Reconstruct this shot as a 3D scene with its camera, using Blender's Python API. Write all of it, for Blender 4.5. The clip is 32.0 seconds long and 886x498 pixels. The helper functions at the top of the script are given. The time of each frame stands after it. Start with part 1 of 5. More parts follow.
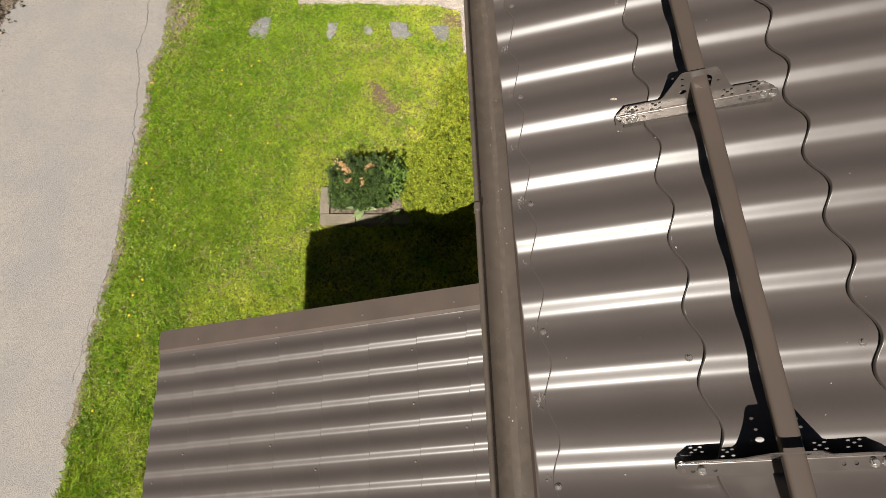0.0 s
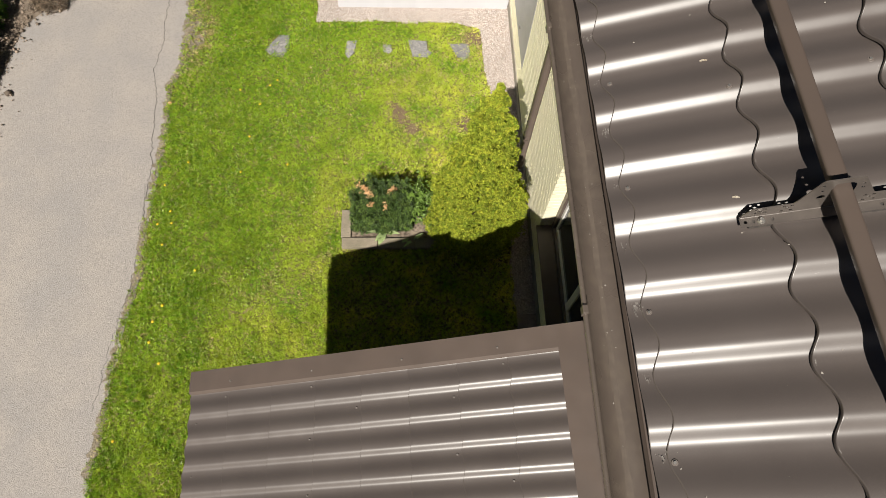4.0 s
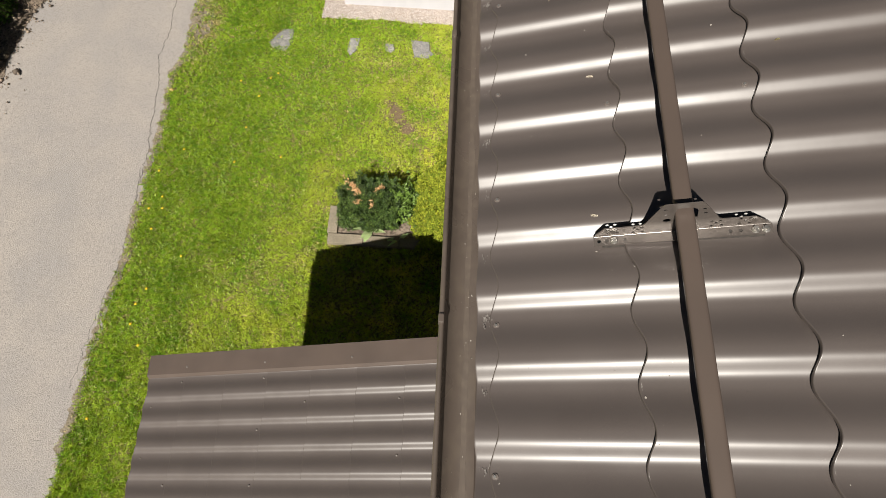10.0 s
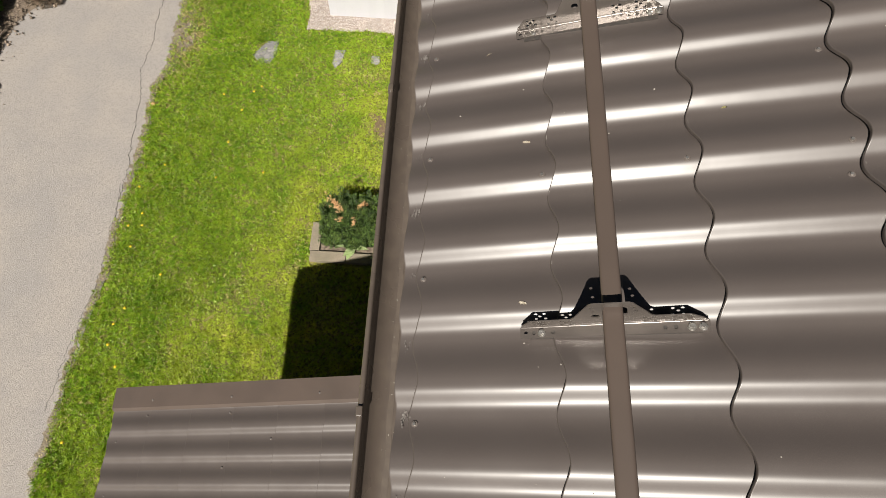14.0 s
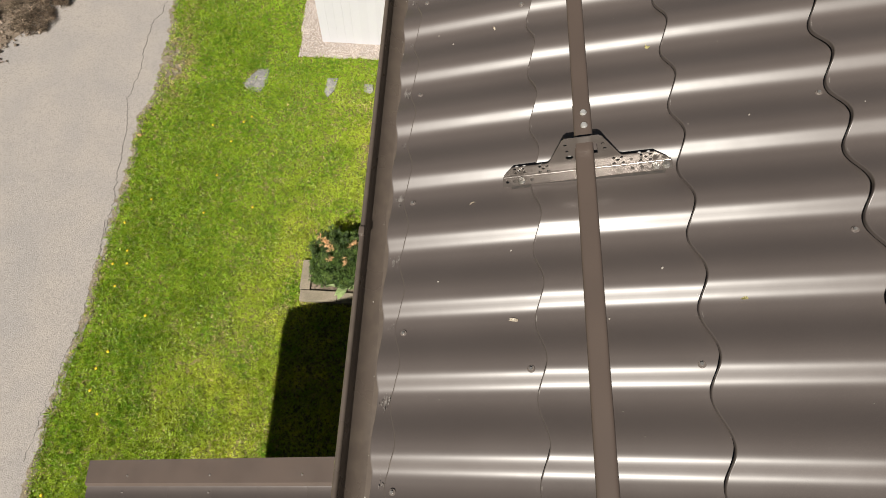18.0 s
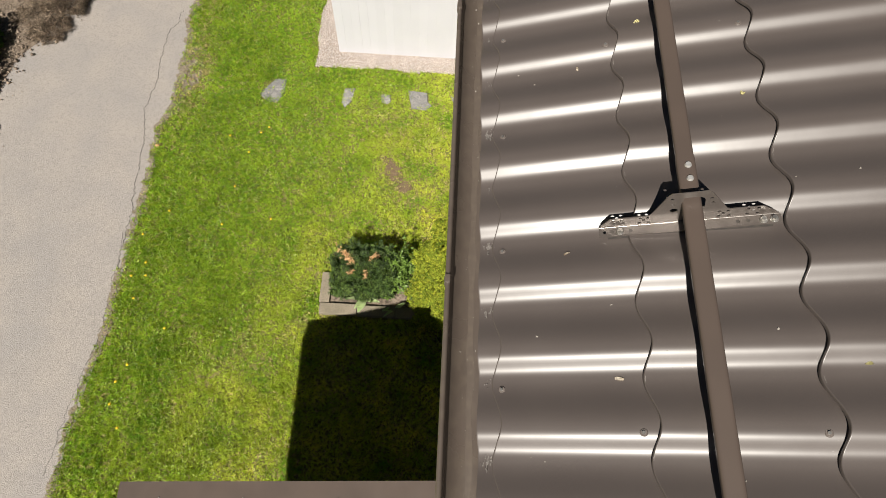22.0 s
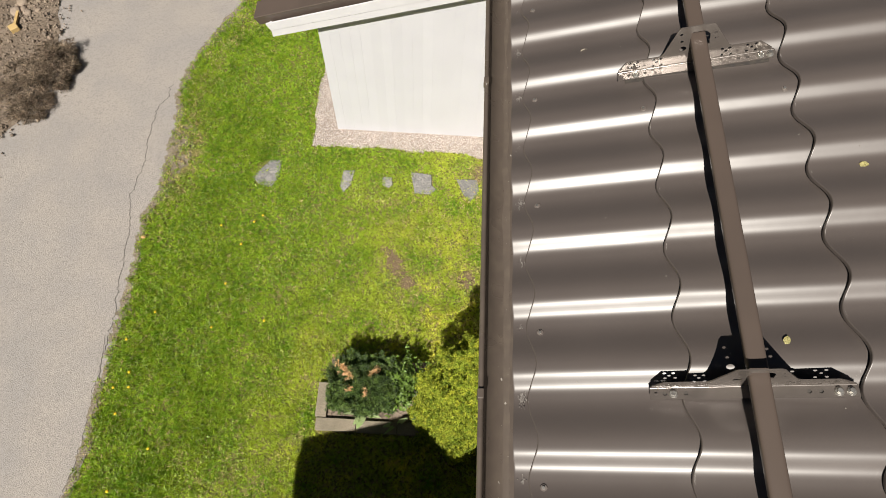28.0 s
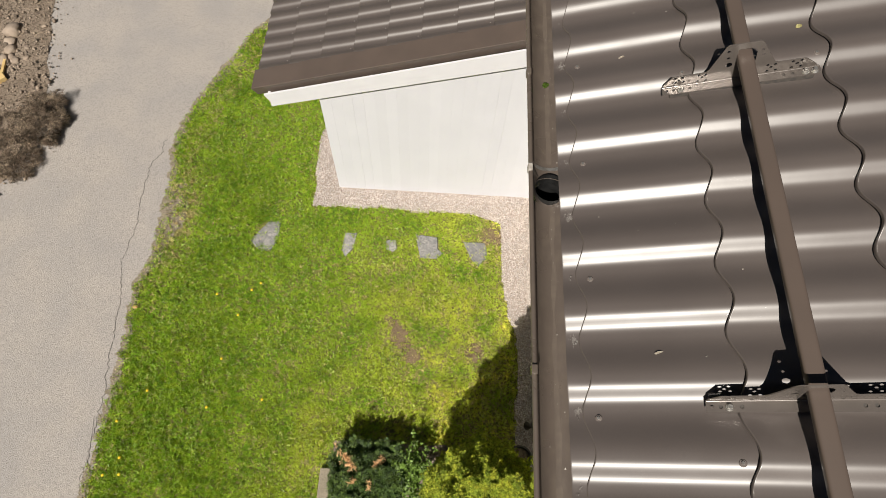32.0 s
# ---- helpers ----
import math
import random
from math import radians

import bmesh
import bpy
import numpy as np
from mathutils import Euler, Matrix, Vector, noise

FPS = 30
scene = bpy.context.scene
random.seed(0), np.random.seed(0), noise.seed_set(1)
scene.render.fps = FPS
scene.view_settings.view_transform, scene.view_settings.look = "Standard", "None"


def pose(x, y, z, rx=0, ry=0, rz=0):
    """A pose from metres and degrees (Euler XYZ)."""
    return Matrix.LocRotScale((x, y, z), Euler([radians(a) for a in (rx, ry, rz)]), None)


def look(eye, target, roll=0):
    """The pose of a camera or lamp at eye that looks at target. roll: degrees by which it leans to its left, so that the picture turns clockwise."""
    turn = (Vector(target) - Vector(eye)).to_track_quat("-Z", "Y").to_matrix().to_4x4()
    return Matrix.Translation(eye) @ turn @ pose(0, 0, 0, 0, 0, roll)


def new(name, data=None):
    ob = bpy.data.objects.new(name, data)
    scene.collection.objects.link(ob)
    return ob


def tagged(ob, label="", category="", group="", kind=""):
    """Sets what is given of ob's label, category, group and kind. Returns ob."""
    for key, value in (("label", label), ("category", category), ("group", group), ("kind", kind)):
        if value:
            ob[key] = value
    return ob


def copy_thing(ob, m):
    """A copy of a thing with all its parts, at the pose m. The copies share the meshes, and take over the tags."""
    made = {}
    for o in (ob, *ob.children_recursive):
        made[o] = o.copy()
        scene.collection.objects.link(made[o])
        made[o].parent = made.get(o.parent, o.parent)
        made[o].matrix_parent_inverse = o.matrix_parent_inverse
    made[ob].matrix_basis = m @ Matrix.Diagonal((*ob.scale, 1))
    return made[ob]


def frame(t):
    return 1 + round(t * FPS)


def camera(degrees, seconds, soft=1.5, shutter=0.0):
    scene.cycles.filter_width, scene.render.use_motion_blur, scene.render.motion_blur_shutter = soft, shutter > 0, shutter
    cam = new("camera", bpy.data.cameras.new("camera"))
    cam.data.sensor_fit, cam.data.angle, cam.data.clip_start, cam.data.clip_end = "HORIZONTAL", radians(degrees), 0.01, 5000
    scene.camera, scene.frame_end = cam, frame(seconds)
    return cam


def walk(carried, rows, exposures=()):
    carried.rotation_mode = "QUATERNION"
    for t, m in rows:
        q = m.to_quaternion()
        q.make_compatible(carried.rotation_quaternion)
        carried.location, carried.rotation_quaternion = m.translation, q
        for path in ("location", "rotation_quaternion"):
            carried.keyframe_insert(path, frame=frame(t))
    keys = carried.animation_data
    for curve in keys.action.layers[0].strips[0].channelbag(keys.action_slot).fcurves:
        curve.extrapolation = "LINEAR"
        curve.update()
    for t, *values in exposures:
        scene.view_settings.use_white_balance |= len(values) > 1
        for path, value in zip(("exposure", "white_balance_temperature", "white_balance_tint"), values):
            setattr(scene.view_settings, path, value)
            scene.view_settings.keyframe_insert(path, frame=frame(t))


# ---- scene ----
cam = camera(71.8, 32.0, soft=0.6)
PATH = [
    (0, (-0.332, -0.437, 7.095), (-0.238, 0.379, 5.272), 5.5),
    (0.5, (-0.361, -0.388, 7.09), (-0.267, 0.43, 5.267), 5.4),
    (1, (-0.417, -0.295, 7.087), (-0.324, 0.525, 5.265), 5.3),
    (1.5, (-0.49, -0.172, 7.088), (-0.4, 0.648, 5.266), 5.1),
    (2, (-0.563, -0.075, 7.098), (-0.471, 0.746, 5.276), 5.3),
    (2.5, (-0.608, -0.071, 7.092), (-0.516, 0.751, 5.27), 5.4),
    (4.5, (-0.605, -0.131, 7.085), (-0.514, 0.692, 5.264), 5.3),
    (5, (-0.583, -0.122, 7.088), (-0.491, 0.701, 5.268), 5.5),
    (5.5, (-0.531, -0.105, 7.086), (-0.438, 0.719, 5.266), 5.5),
    (6, (-0.394, -0.113, 7.092), (-0.301, 0.71, 5.271), 5.4),
    (6.5, (-0.246, -0.136, 7.103), (-0.151, 0.688, 5.283), 5.6),
    (7, (-0.176, -0.135, 7.109), (-0.079, 0.689, 5.289), 5.7),
    (7.5, (-0.166, -0.14, 7.112), (-0.071, 0.684, 5.292), 5.5),
    (8, (-0.167, -0.149, 7.113), (-0.083, 0.675, 5.292), 5.4),
    (8.5, (-0.16, -0.143, 7.116), (-0.11, 0.683, 5.295), 5.3),
    (9, (-0.169, -0.128, 7.117), (-0.159, 0.697, 5.296), 5.0),
    (9.5, (-0.175, -0.115, 7.124), (-0.157, 0.71, 5.302), 5.0),
    (10, (-0.179, -0.113, 7.114), (-0.148, 0.712, 5.293), 5.1),
    (10.5, (-0.16, -0.111, 7.122), (-0.129, 0.715, 5.3), 5.1),
    (11, (-0.11, -0.082, 7.124), (-0.079, 0.742, 5.302), 5.0),
    (11.5, (-0.051, -0.044, 7.12), (-0.019, 0.78, 5.298), 5.1),
    (12, (-0.015, -0.008, 7.113), (0.017, 0.819, 5.292), 5.2),
    (12.5, (-0.006, 0.032, 7.103), (0.025, 0.857, 5.281), 5.0),
    (13, (0.002, 0.045, 7.106), (0.033, 0.87, 5.285), 5.1),
    (13.5, (0.011, 0.076, 7.097), (0.042, 0.902, 5.275), 5.0),
    (14, (0.017, 0.146, 7.093), (0.046, 0.972, 5.272), 4.9),
    (14.5, (0.026, 0.258, 7.086), (0.054, 1.083, 5.264), 4.7),
    (15, (0.029, 0.41, 7.084), (0.059, 1.238, 5.264), 5.0),
    (15.5, (0.05, 0.572, 7.065), (0.078, 1.404, 5.246), 4.9),
    (17.5, (0.093, 0.651, 7.072), (0.124, 1.485, 5.254), 5.3),
    (18, (0.056, 0.662, 7.073), (0.087, 1.492, 5.254), 5.0),
    (18.5, (-0.048, 0.662, 7.062), (-0.017, 1.491, 5.242), 5.0),
    (19, (-0.185, 0.649, 7.04), (-0.156, 1.482, 5.222), 5.1),
    (19.5, (-0.243, 0.636, 7.022), (-0.216, 1.469, 5.204), 4.9),
    (20, (-0.247, 0.62, 7.032), (-0.22, 1.452, 5.213), 4.7),
    (20.5, (-0.237, 0.623, 7.043), (-0.21, 1.457, 5.226), 4.9),
    (21, (-0.22, 0.659, 7.049), (-0.193, 1.494, 5.232), 4.8),
    (21.5, (-0.207, 0.697, 7.06), (-0.179, 1.533, 5.243), 5.0),
    (22, (-0.189, 0.781, 7.082), (-0.16, 1.618, 5.266), 5.0),
    (22.5, (-0.189, 0.901, 7.066), (-0.161, 1.737, 5.25), 4.9),
    (23, (-0.192, 1.047, 7.067), (-0.166, 1.884, 5.251), 4.7),
    (23.5, (-0.218, 1.189, 7.067), (-0.192, 2.026, 5.251), 4.8),
    (24, (-0.226, 1.342, 7.07), (-0.2, 2.18, 5.254), 4.7),
    (24.5, (-0.229, 1.501, 7.075), (-0.204, 2.34, 5.26), 4.6),
    (25, (-0.233, 1.65, 7.076), (-0.209, 2.488, 5.26), 4.5),
    (25.5, (-0.254, 1.786, 7.075), (-0.23, 2.626, 5.261), 4.6),
    (26, (-0.27, 1.942, 7.076), (-0.247, 2.782, 5.261), 4.5),
    (26.5, (-0.284, 2.065, 7.084), (-0.26, 2.907, 5.27), 4.6),
    (28.5, (-0.277, 2.107, 7.09), (-0.259, 2.955, 5.279), 4.2),
    (29, (-0.309, 2.19, 7.112), (-0.286, 3.033, 5.298), 4.6),
    (29.5, (-0.337, 2.281, 7.125), (-0.31, 3.124, 5.312), 4.8),
    (30, (-0.336, 2.413, 7.127), (-0.313, 3.257, 5.314), 4.6),
    (30.5, (-0.36, 2.561, 7.146), (-0.333, 3.403, 5.332), 4.8),
    (31, (-0.383, 2.72, 7.137), (-0.357, 3.562, 5.323), 4.7),
    (31.5, (-0.413, 2.888, 7.123), (-0.388, 3.731, 5.309), 4.6),
    (32, (-0.428, 3.023, 7.121), (-0.403, 3.868, 5.308), 4.7),
]
walk(cam, [(t, look(eye, target, roll)) for t, eye, target, roll in PATH], exposures=[(0, 0.40), (24, 0.40), (29, 0.36), (32, 0.32)])
SLOPE = math.atan(0.335)
WAVE, STEP = 0.18335, 0.353
SUN = Vector((0.215, 0.634, -0.743)).normalized()

# ---- world, sun ----
world = bpy.data.worlds.new("sky")
scene.world = world
world.use_nodes = True
wn, wl = world.node_tree.nodes, world.node_tree.links
sky = wn.new("ShaderNodeTexSky")
sky.sky_type, sky.sun_disc = "NISHITA", False
sky.sun_elevation, sky.sun_rotation = radians(48.6), radians(199.6)
wn["Background"].inputs["Strength"].default_value = 0.011
wl.new(sky.outputs["Color"], wn["Background"].inputs["Color"])
sun = new("sun", bpy.data.lights.new("sun", "SUN"))
sun.data.energy, sun.data.angle, sun.data.color = 5.0, radians(0.53), (1.0, 0.94, 0.85)
sun.matrix_world = look((-10, -28, 34), Vector((-10, -28, 34)) + SUN)


# ---- materials ----
def material(name, colour, rough=0.6, metal=0.0, vary=None, scale=6.0, fine=None, fine_scale=120.0, fine_detail=2.0, bump=0.0, bump_scale=200.0,
             per_object=0.0, per_island=0.0, spec=0.5, rough_vary=0.0, coat=0.0, leaf=0.0, sweep=None):
    """A principled material: a base colour, broad stains, fine grain, relief, and a shift of value from piece to piece."""
    m = bpy.data.materials.new(name)
    m.use_nodes = True
    n, l = m.node_tree.nodes, m.node_tree.links
    b = n["Principled BSDF"]
    b.inputs["Roughness"].default_value, b.inputs["Metallic"].default_value = rough, metal
    b.inputs["Specular IOR Level"].default_value = spec
    b.inputs["Coat Weight"].default_value = coat
    geo = n.new("ShaderNodeNewGeometry")
    last = n.new("ShaderNodeRGB")
    last.outputs[0].default_value = (*colour, 1)
    out = last.outputs[0]

    def noise_at(size, detail=4.0):
        t = n.new("ShaderNodeTexNoise")
        t.inputs["Scale"].default_value, t.inputs["Detail"].default_value = size, detail
        l.new(geo.outputs["Position"], t.inputs["Vector"])
        return t.outputs["Fac"]

    def blend(fac, other, low, high):
        nonlocal out
        r = n.new("ShaderNodeMapRange")
        r.inputs["From Min"].default_value, r.inputs["From Max"].default_value = low, high
        l.new(fac, r.inputs["Value"])
        x = n.new("ShaderNodeMix")
        x.data_type = "RGBA"
        l.new(r.outputs["Result"], x.inputs["Factor"])
        l.new(out, x.inputs["A"])
        x.inputs["B"].default_value = (*other, 1)
        out = x.outputs["Result"]

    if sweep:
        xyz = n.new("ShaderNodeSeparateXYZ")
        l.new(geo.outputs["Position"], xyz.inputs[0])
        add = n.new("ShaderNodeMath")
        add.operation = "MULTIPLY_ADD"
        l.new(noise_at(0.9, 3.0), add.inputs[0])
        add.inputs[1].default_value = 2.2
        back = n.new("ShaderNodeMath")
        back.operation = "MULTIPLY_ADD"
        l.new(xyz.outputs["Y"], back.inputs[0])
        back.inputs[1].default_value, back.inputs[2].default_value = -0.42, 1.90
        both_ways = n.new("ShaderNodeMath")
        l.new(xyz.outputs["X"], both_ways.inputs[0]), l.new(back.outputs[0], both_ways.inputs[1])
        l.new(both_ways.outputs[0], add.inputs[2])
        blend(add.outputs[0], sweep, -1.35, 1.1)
    if vary:
        blend(noise_at(scale), vary, 0.38, 0.66)
    if fine:
        blend(noise_at(fine_scale, fine_detail), fine, 0.45, 0.68)
    for amount, source in ((per_object, "object"), (per_island, "island")):
        if amount:
            h = n.new("ShaderNodeHueSaturation")
            r = n.new("ShaderNodeMapRange")
            r.inputs["To Min"].default_value, r.inputs["To Max"].default_value = 1 - amount, 1 + amount
            if source == "object":
                l.new(n.new("ShaderNodeObjectInfo").outputs["Random"], r.inputs["Value"])
            else:
                l.new(geo.outputs["Random Per Island"], r.inputs["Value"])
            l.new(r.outputs["Result"], h.inputs["Value"])
            l.new(out, h.inputs["Color"])
            out = h.outputs["Color"]
    l.new(out, b.inputs["Base Color"])
    if leaf:
        thin, both = n.new("ShaderNodeBsdfTranslucent"), n.new("ShaderNodeMixShader")
        l.new(out, thin.inputs["Color"])
        both.inputs[0].default_value = leaf
        l.new(b.outputs[0], both.inputs[1]), l.new(thin.outputs[0], both.inputs[2])
        l.new(both.outputs[0], n["Material Output"].inputs["Surface"])
    if rough_vary:
        r = n.new("ShaderNodeMapRange")
        r.inputs["From Min"].default_value, r.inputs["From Max"].default_value = 0.3, 0.7
        r.inputs["To Min"].default_value, r.inputs["To Max"].default_value = rough - rough_vary, rough + rough_vary
        l.new(noise_at(9.0), r.inputs["Value"])
        l.new(r.outputs["Result"], b.inputs["Roughness"])
    if bump:
        p = n.new("ShaderNodeBump")
        p.inputs["Strength"].default_value, p.inputs["Distance"].default_value = bump, 0.01
        l.new(noise_at(bump_scale, 3.0), p.inputs["Height"])
        l.new(p.outputs["Normal"], b.inputs["Normal"])
    return m


ROOF = material("roof_paint", (0.101, 0.0846, 0.0772), 0.40, vary=(0.090, 0.075, 0.0685), scale=3, fine=(0.108, 0.090, 0.081), fine_scale=500, per_object=0.03, rough_vary=0.03, spec=0.92, bump=0.04, bump_scale=8)
TRIM = material("brown_trim", (0.105, 0.080, 0.067), 0.42, vary=(0.092, 0.071, 0.06), scale=4, rough_vary=0.05)
GUTTER = material("gutter_paint", (0.104, 0.083, 0.069), 0.30, vary=(0.090, 0.072, 0.059), scale=5, fine=(0.114, 0.092, 0.074), fine_scale=25, rough_vary=0.06, spec=1.0)
SILT = material("gutter_silt", (0.114, 0.092, 0.076), 0.40, vary=(0.103, 0.083, 0.068), scale=9, fine=(0.124, 0.101, 0.081), fine_scale=40, rough_vary=0.06)
SMEAR = material("lime_smear", (0.20, 0.180, 0.165), 0.42, vary=(0.13, 0.112, 0.102), scale=70, fine=(0.30, 0.28, 0.26), fine_scale=300)
DRY_DIRT = material("dried_dirt", (0.40, 0.37, 0.33), 0.9, vary=(0.25, 0.22, 0.19), scale=60)
STEEL = material("bracket_paint", (0.155, 0.134, 0.120), 0.23, metal=0.32, vary=(0.132, 0.114, 0.102), scale=20, rough_vary=0.03, spec=0.9)
SCREW = material("screw_steel", (0.55, 0.53, 0.50), 0.35, metal=0.8, vary=(0.35, 0.33, 0.30), scale=80)
POLE = material("pole_paint", (0.098, 0.074, 0.061), 0.42, vary=(0.088, 0.067, 0.056), scale=5, spec=0.5)
RUBBER = material("washer_rubber", (0.05, 0.045, 0.042), 0.6, vary=(0.08, 0.07, 0.06), scale=90)
CAP = material("painted_screw_cap", (0.15, 0.128, 0.115), 0.4, vary=(0.12, 0.10, 0.09), scale=90, spec=0.8)
BOLT = material("bolt_zinc", (0.75, 0.74, 0.72), 0.35, metal=0.6, vary=(0.6, 0.6, 0.58), scale=120)
ASPHALT = material("asphalt", (0.382, 0.345, 0.313), 0.92, vary=(0.330, 0.307, 0.292), scale=1.7, fine=(0.270, 0.248, 0.230), fine_scale=58, fine_detail=6.0, bump=0.7, bump_scale=95)
CLOD = material("earth_clod", (0.21, 0.165, 0.125), 0.95, vary=(0.30, 0.24, 0.19), scale=4, per_island=0.5)
CRACK = material("crack_dirt", (0.05, 0.045, 0.04), 0.95, vary=(0.09, 0.08, 0.07), scale=30)
SOIL = material("soil", (0.18, 0.18, 0.042), 0.95, vary=(0.23, 0.20, 0.065), scale=1.5, fine=(0.11, 0.12, 0.025), fine_scale=40, bump=0.6, bump_scale=60)
DIRT = material("bare_dirt", (0.20, 0.155, 0.115), 0.95, vary=(0.29, 0.23, 0.175), scale=2.5, fine=(0.085, 0.065, 0.048), fine_scale=32, bump=1.0, bump_scale=45)
GRAVEL_BED = material("gravel_bed", (0.40, 0.33, 0.29), 0.95, vary=(0.46, 0.385, 0.34), scale=4, fine=(0.18, 0.14, 0.12), fine_scale=70, bump=0.7, bump_scale=70)
PEBBLE = material("pebble", (0.50, 0.44, 0.40), 0.85, vary=(0.42, 0.375, 0.345), scale=5, fine=(0.55, 0.49, 0.45), fine_scale=90, per_island=0.42)
SLATE = material("slate", (0.21, 0.205, 0.205), 0.8, vary=(0.34, 0.325, 0.30), scale=11, fine=(0.15, 0.148, 0.15), fine_scale=60, bump=0.6, bump_scale=40, per_object=0.22)
CONCRETE = material("old_concrete", (0.33, 0.28, 0.21), 0.9, vary=(0.24, 0.21, 0.15), scale=6, fine=(0.18, 0.15, 0.11), fine_scale=110, bump=0.6, bump_scale=90, per_object=0.08)
WHITE = material("white_boards", (0.585, 0.585, 0.625), 0.6, vary=(0.56, 0.56, 0.60), scale=3, fine=(0.60, 0.60, 0.64), fine_scale=90, per_object=0.02)
FASCIA = material("cream_fascia", (0.64, 0.635, 0.665), 0.55, vary=(0.61, 0.605, 0.635), scale=4)
BRICK = material("yellow_brick", (0.92, 0.87, 0.64), 0.85, vary=(0.89, 0.83, 0.59), scale=5, fine=(0.91, 0.86, 0.64), fine_scale=90, per_object=0.03, bump=0.2, bump_scale=80)
MORTAR = material("mortar", (0.80, 0.74, 0.52), 0.95, vary=(0.74, 0.68, 0.47), scale=8, bump=0.3, bump_scale=150)
PLINTH = material("plinth_render", (0.36, 0.33, 0.27), 0.9, vary=(0.28, 0.26, 0.21), scale=5, bump=0.3, bump_scale=100)
PANE_REFLECTION = material("pane_reflection", (0.42, 0.41, 0.39), 0.5, vary=(0.38, 0.37, 0.355), scale=4)
FRAME_WHITE = material("window_frame_paint", (0.70, 0.69, 0.66), 0.45, vary=(0.62, 0.61, 0.58), scale=12)
GLASS = material("dark_glass", (0.015, 0.017, 0.018), 0.06, vary=(0.02, 0.022, 0.022), scale=3)
# near-black paints the shade inside the outlet; the pipe itself is brown
OUTLET_SHADE = material("outlet_shade", (0.012, 0.012, 0.012), 0.4, vary=(0.02, 0.02, 0.02), scale=40)
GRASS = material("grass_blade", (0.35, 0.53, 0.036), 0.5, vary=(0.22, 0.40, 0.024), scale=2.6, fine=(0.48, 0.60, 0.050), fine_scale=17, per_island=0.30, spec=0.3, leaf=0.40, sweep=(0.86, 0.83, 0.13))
TURF = material("dead_turf", (0.165, 0.115, 0.065), 0.95, vary=(0.11, 0.078, 0.042), scale=9, fine=(0.25, 0.18, 0.11), fine_scale=60, bump=1.0, bump_scale=70)
FRINGE = material("dusty_verge", (0.30, 0.25, 0.185), 0.95, vary=(0.22, 0.185, 0.13), scale=4, fine=(0.14, 0.12, 0.085), fine_scale=45, bump=1.0, bump_scale=50)
PLASTIC = material("black_plastic", (0.03, 0.03, 0.03), 0.4, vary=(0.05, 0.048, 0.045), scale=12)
STRAW = material("dry_grass", (0.62, 0.53, 0.24), 0.8, vary=(0.46, 0.36, 0.16), scale=6, per_island=0.45, leaf=0.3)
THUJA = material("thuja_spray", (0.30, 0.36, 0.033), 0.6, vary=(0.17, 0.24, 0.022), scale=6, fine=(0.47, 0.48, 0.050), fine_scale=22, per_island=0.55, spec=0.25, leaf=0.30)
YEW = material("yew_needles", (0.060, 0.105, 0.022), 0.5, vary=(0.12, 0.18, 0.035), scale=9, fine=(0.035, 0.07, 0.018), fine_scale=30, per_island=0.7, spec=0.4, leaf=0.14)
BROWNED = material("browned_needles", (0.78, 0.52, 0.28), 0.8, vary=(0.66, 0.38, 0.17), scale=20, per_island=0.3, leaf=0.2)
LIGHT_LEAF = material("tulip_leaf", (0.66, 0.78, 0.42), 0.42, vary=(0.54, 0.68, 0.32), scale=15, per_object=0.1, leaf=0.2)
SHRUB_LEAF = material("shrub_leaf", (0.15, 0.24, 0.04), 0.45, vary=(0.14, 0.23, 0.04), scale=20, per_island=0.5, leaf=0.25)
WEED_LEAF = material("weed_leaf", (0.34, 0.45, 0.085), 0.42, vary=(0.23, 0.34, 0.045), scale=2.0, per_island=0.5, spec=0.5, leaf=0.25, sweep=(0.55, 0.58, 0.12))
TWIG = material("dry_twig", (0.17, 0.125, 0.088), 0.9, vary=(0.34, 0.27, 0.195), scale=6, per_island=0.75)
BARK = material("bark", (0.11, 0.075, 0.05), 0.95, vary=(0.07, 0.05, 0.035), scale=15, bump=0.6, bump_scale=60)
PETAL = material("dandelion_petal", (0.85, 0.62, 0.02), 0.7, vary=(0.8, 0.5, 0.02), scale=60)
LEAF_DRY = material("fallen_leaf", (0.72, 0.66, 0.32), 0.6, vary=(0.62, 0.56, 0.24), scale=40, per_object=0.15)
PALE_LEAF = material("pale_petal", (0.78, 0.72, 0.60), 0.7, vary=(0.68, 0.58, 0.45), scale=60)
WOOD = material("raw_wood", (0.60, 0.43, 0.19), 0.75, vary=(0.50, 0.34, 0.14), scale=8, bump=0.2, bump_scale=60)
ROCK = material("field_stone", (0.36, 0.29, 0.23), 0.9, vary=(0.27, 0.21, 0.16), scale=7, bump=0.6, bump_scale=30, per_object=0.15)


# ---- mesh helpers ----
def mesh(name, verts, faces, mat, smooth=False):
    me = bpy.data.meshes.new(name)
    me.from_pydata([tuple(v) for v in verts], [], [tuple(f) for f in faces])
    me.materials.append(mat)
    if smooth:
        me.polygons.foreach_set("use_smooth", [True] * len(me.polygons))
    me.update()
    return me


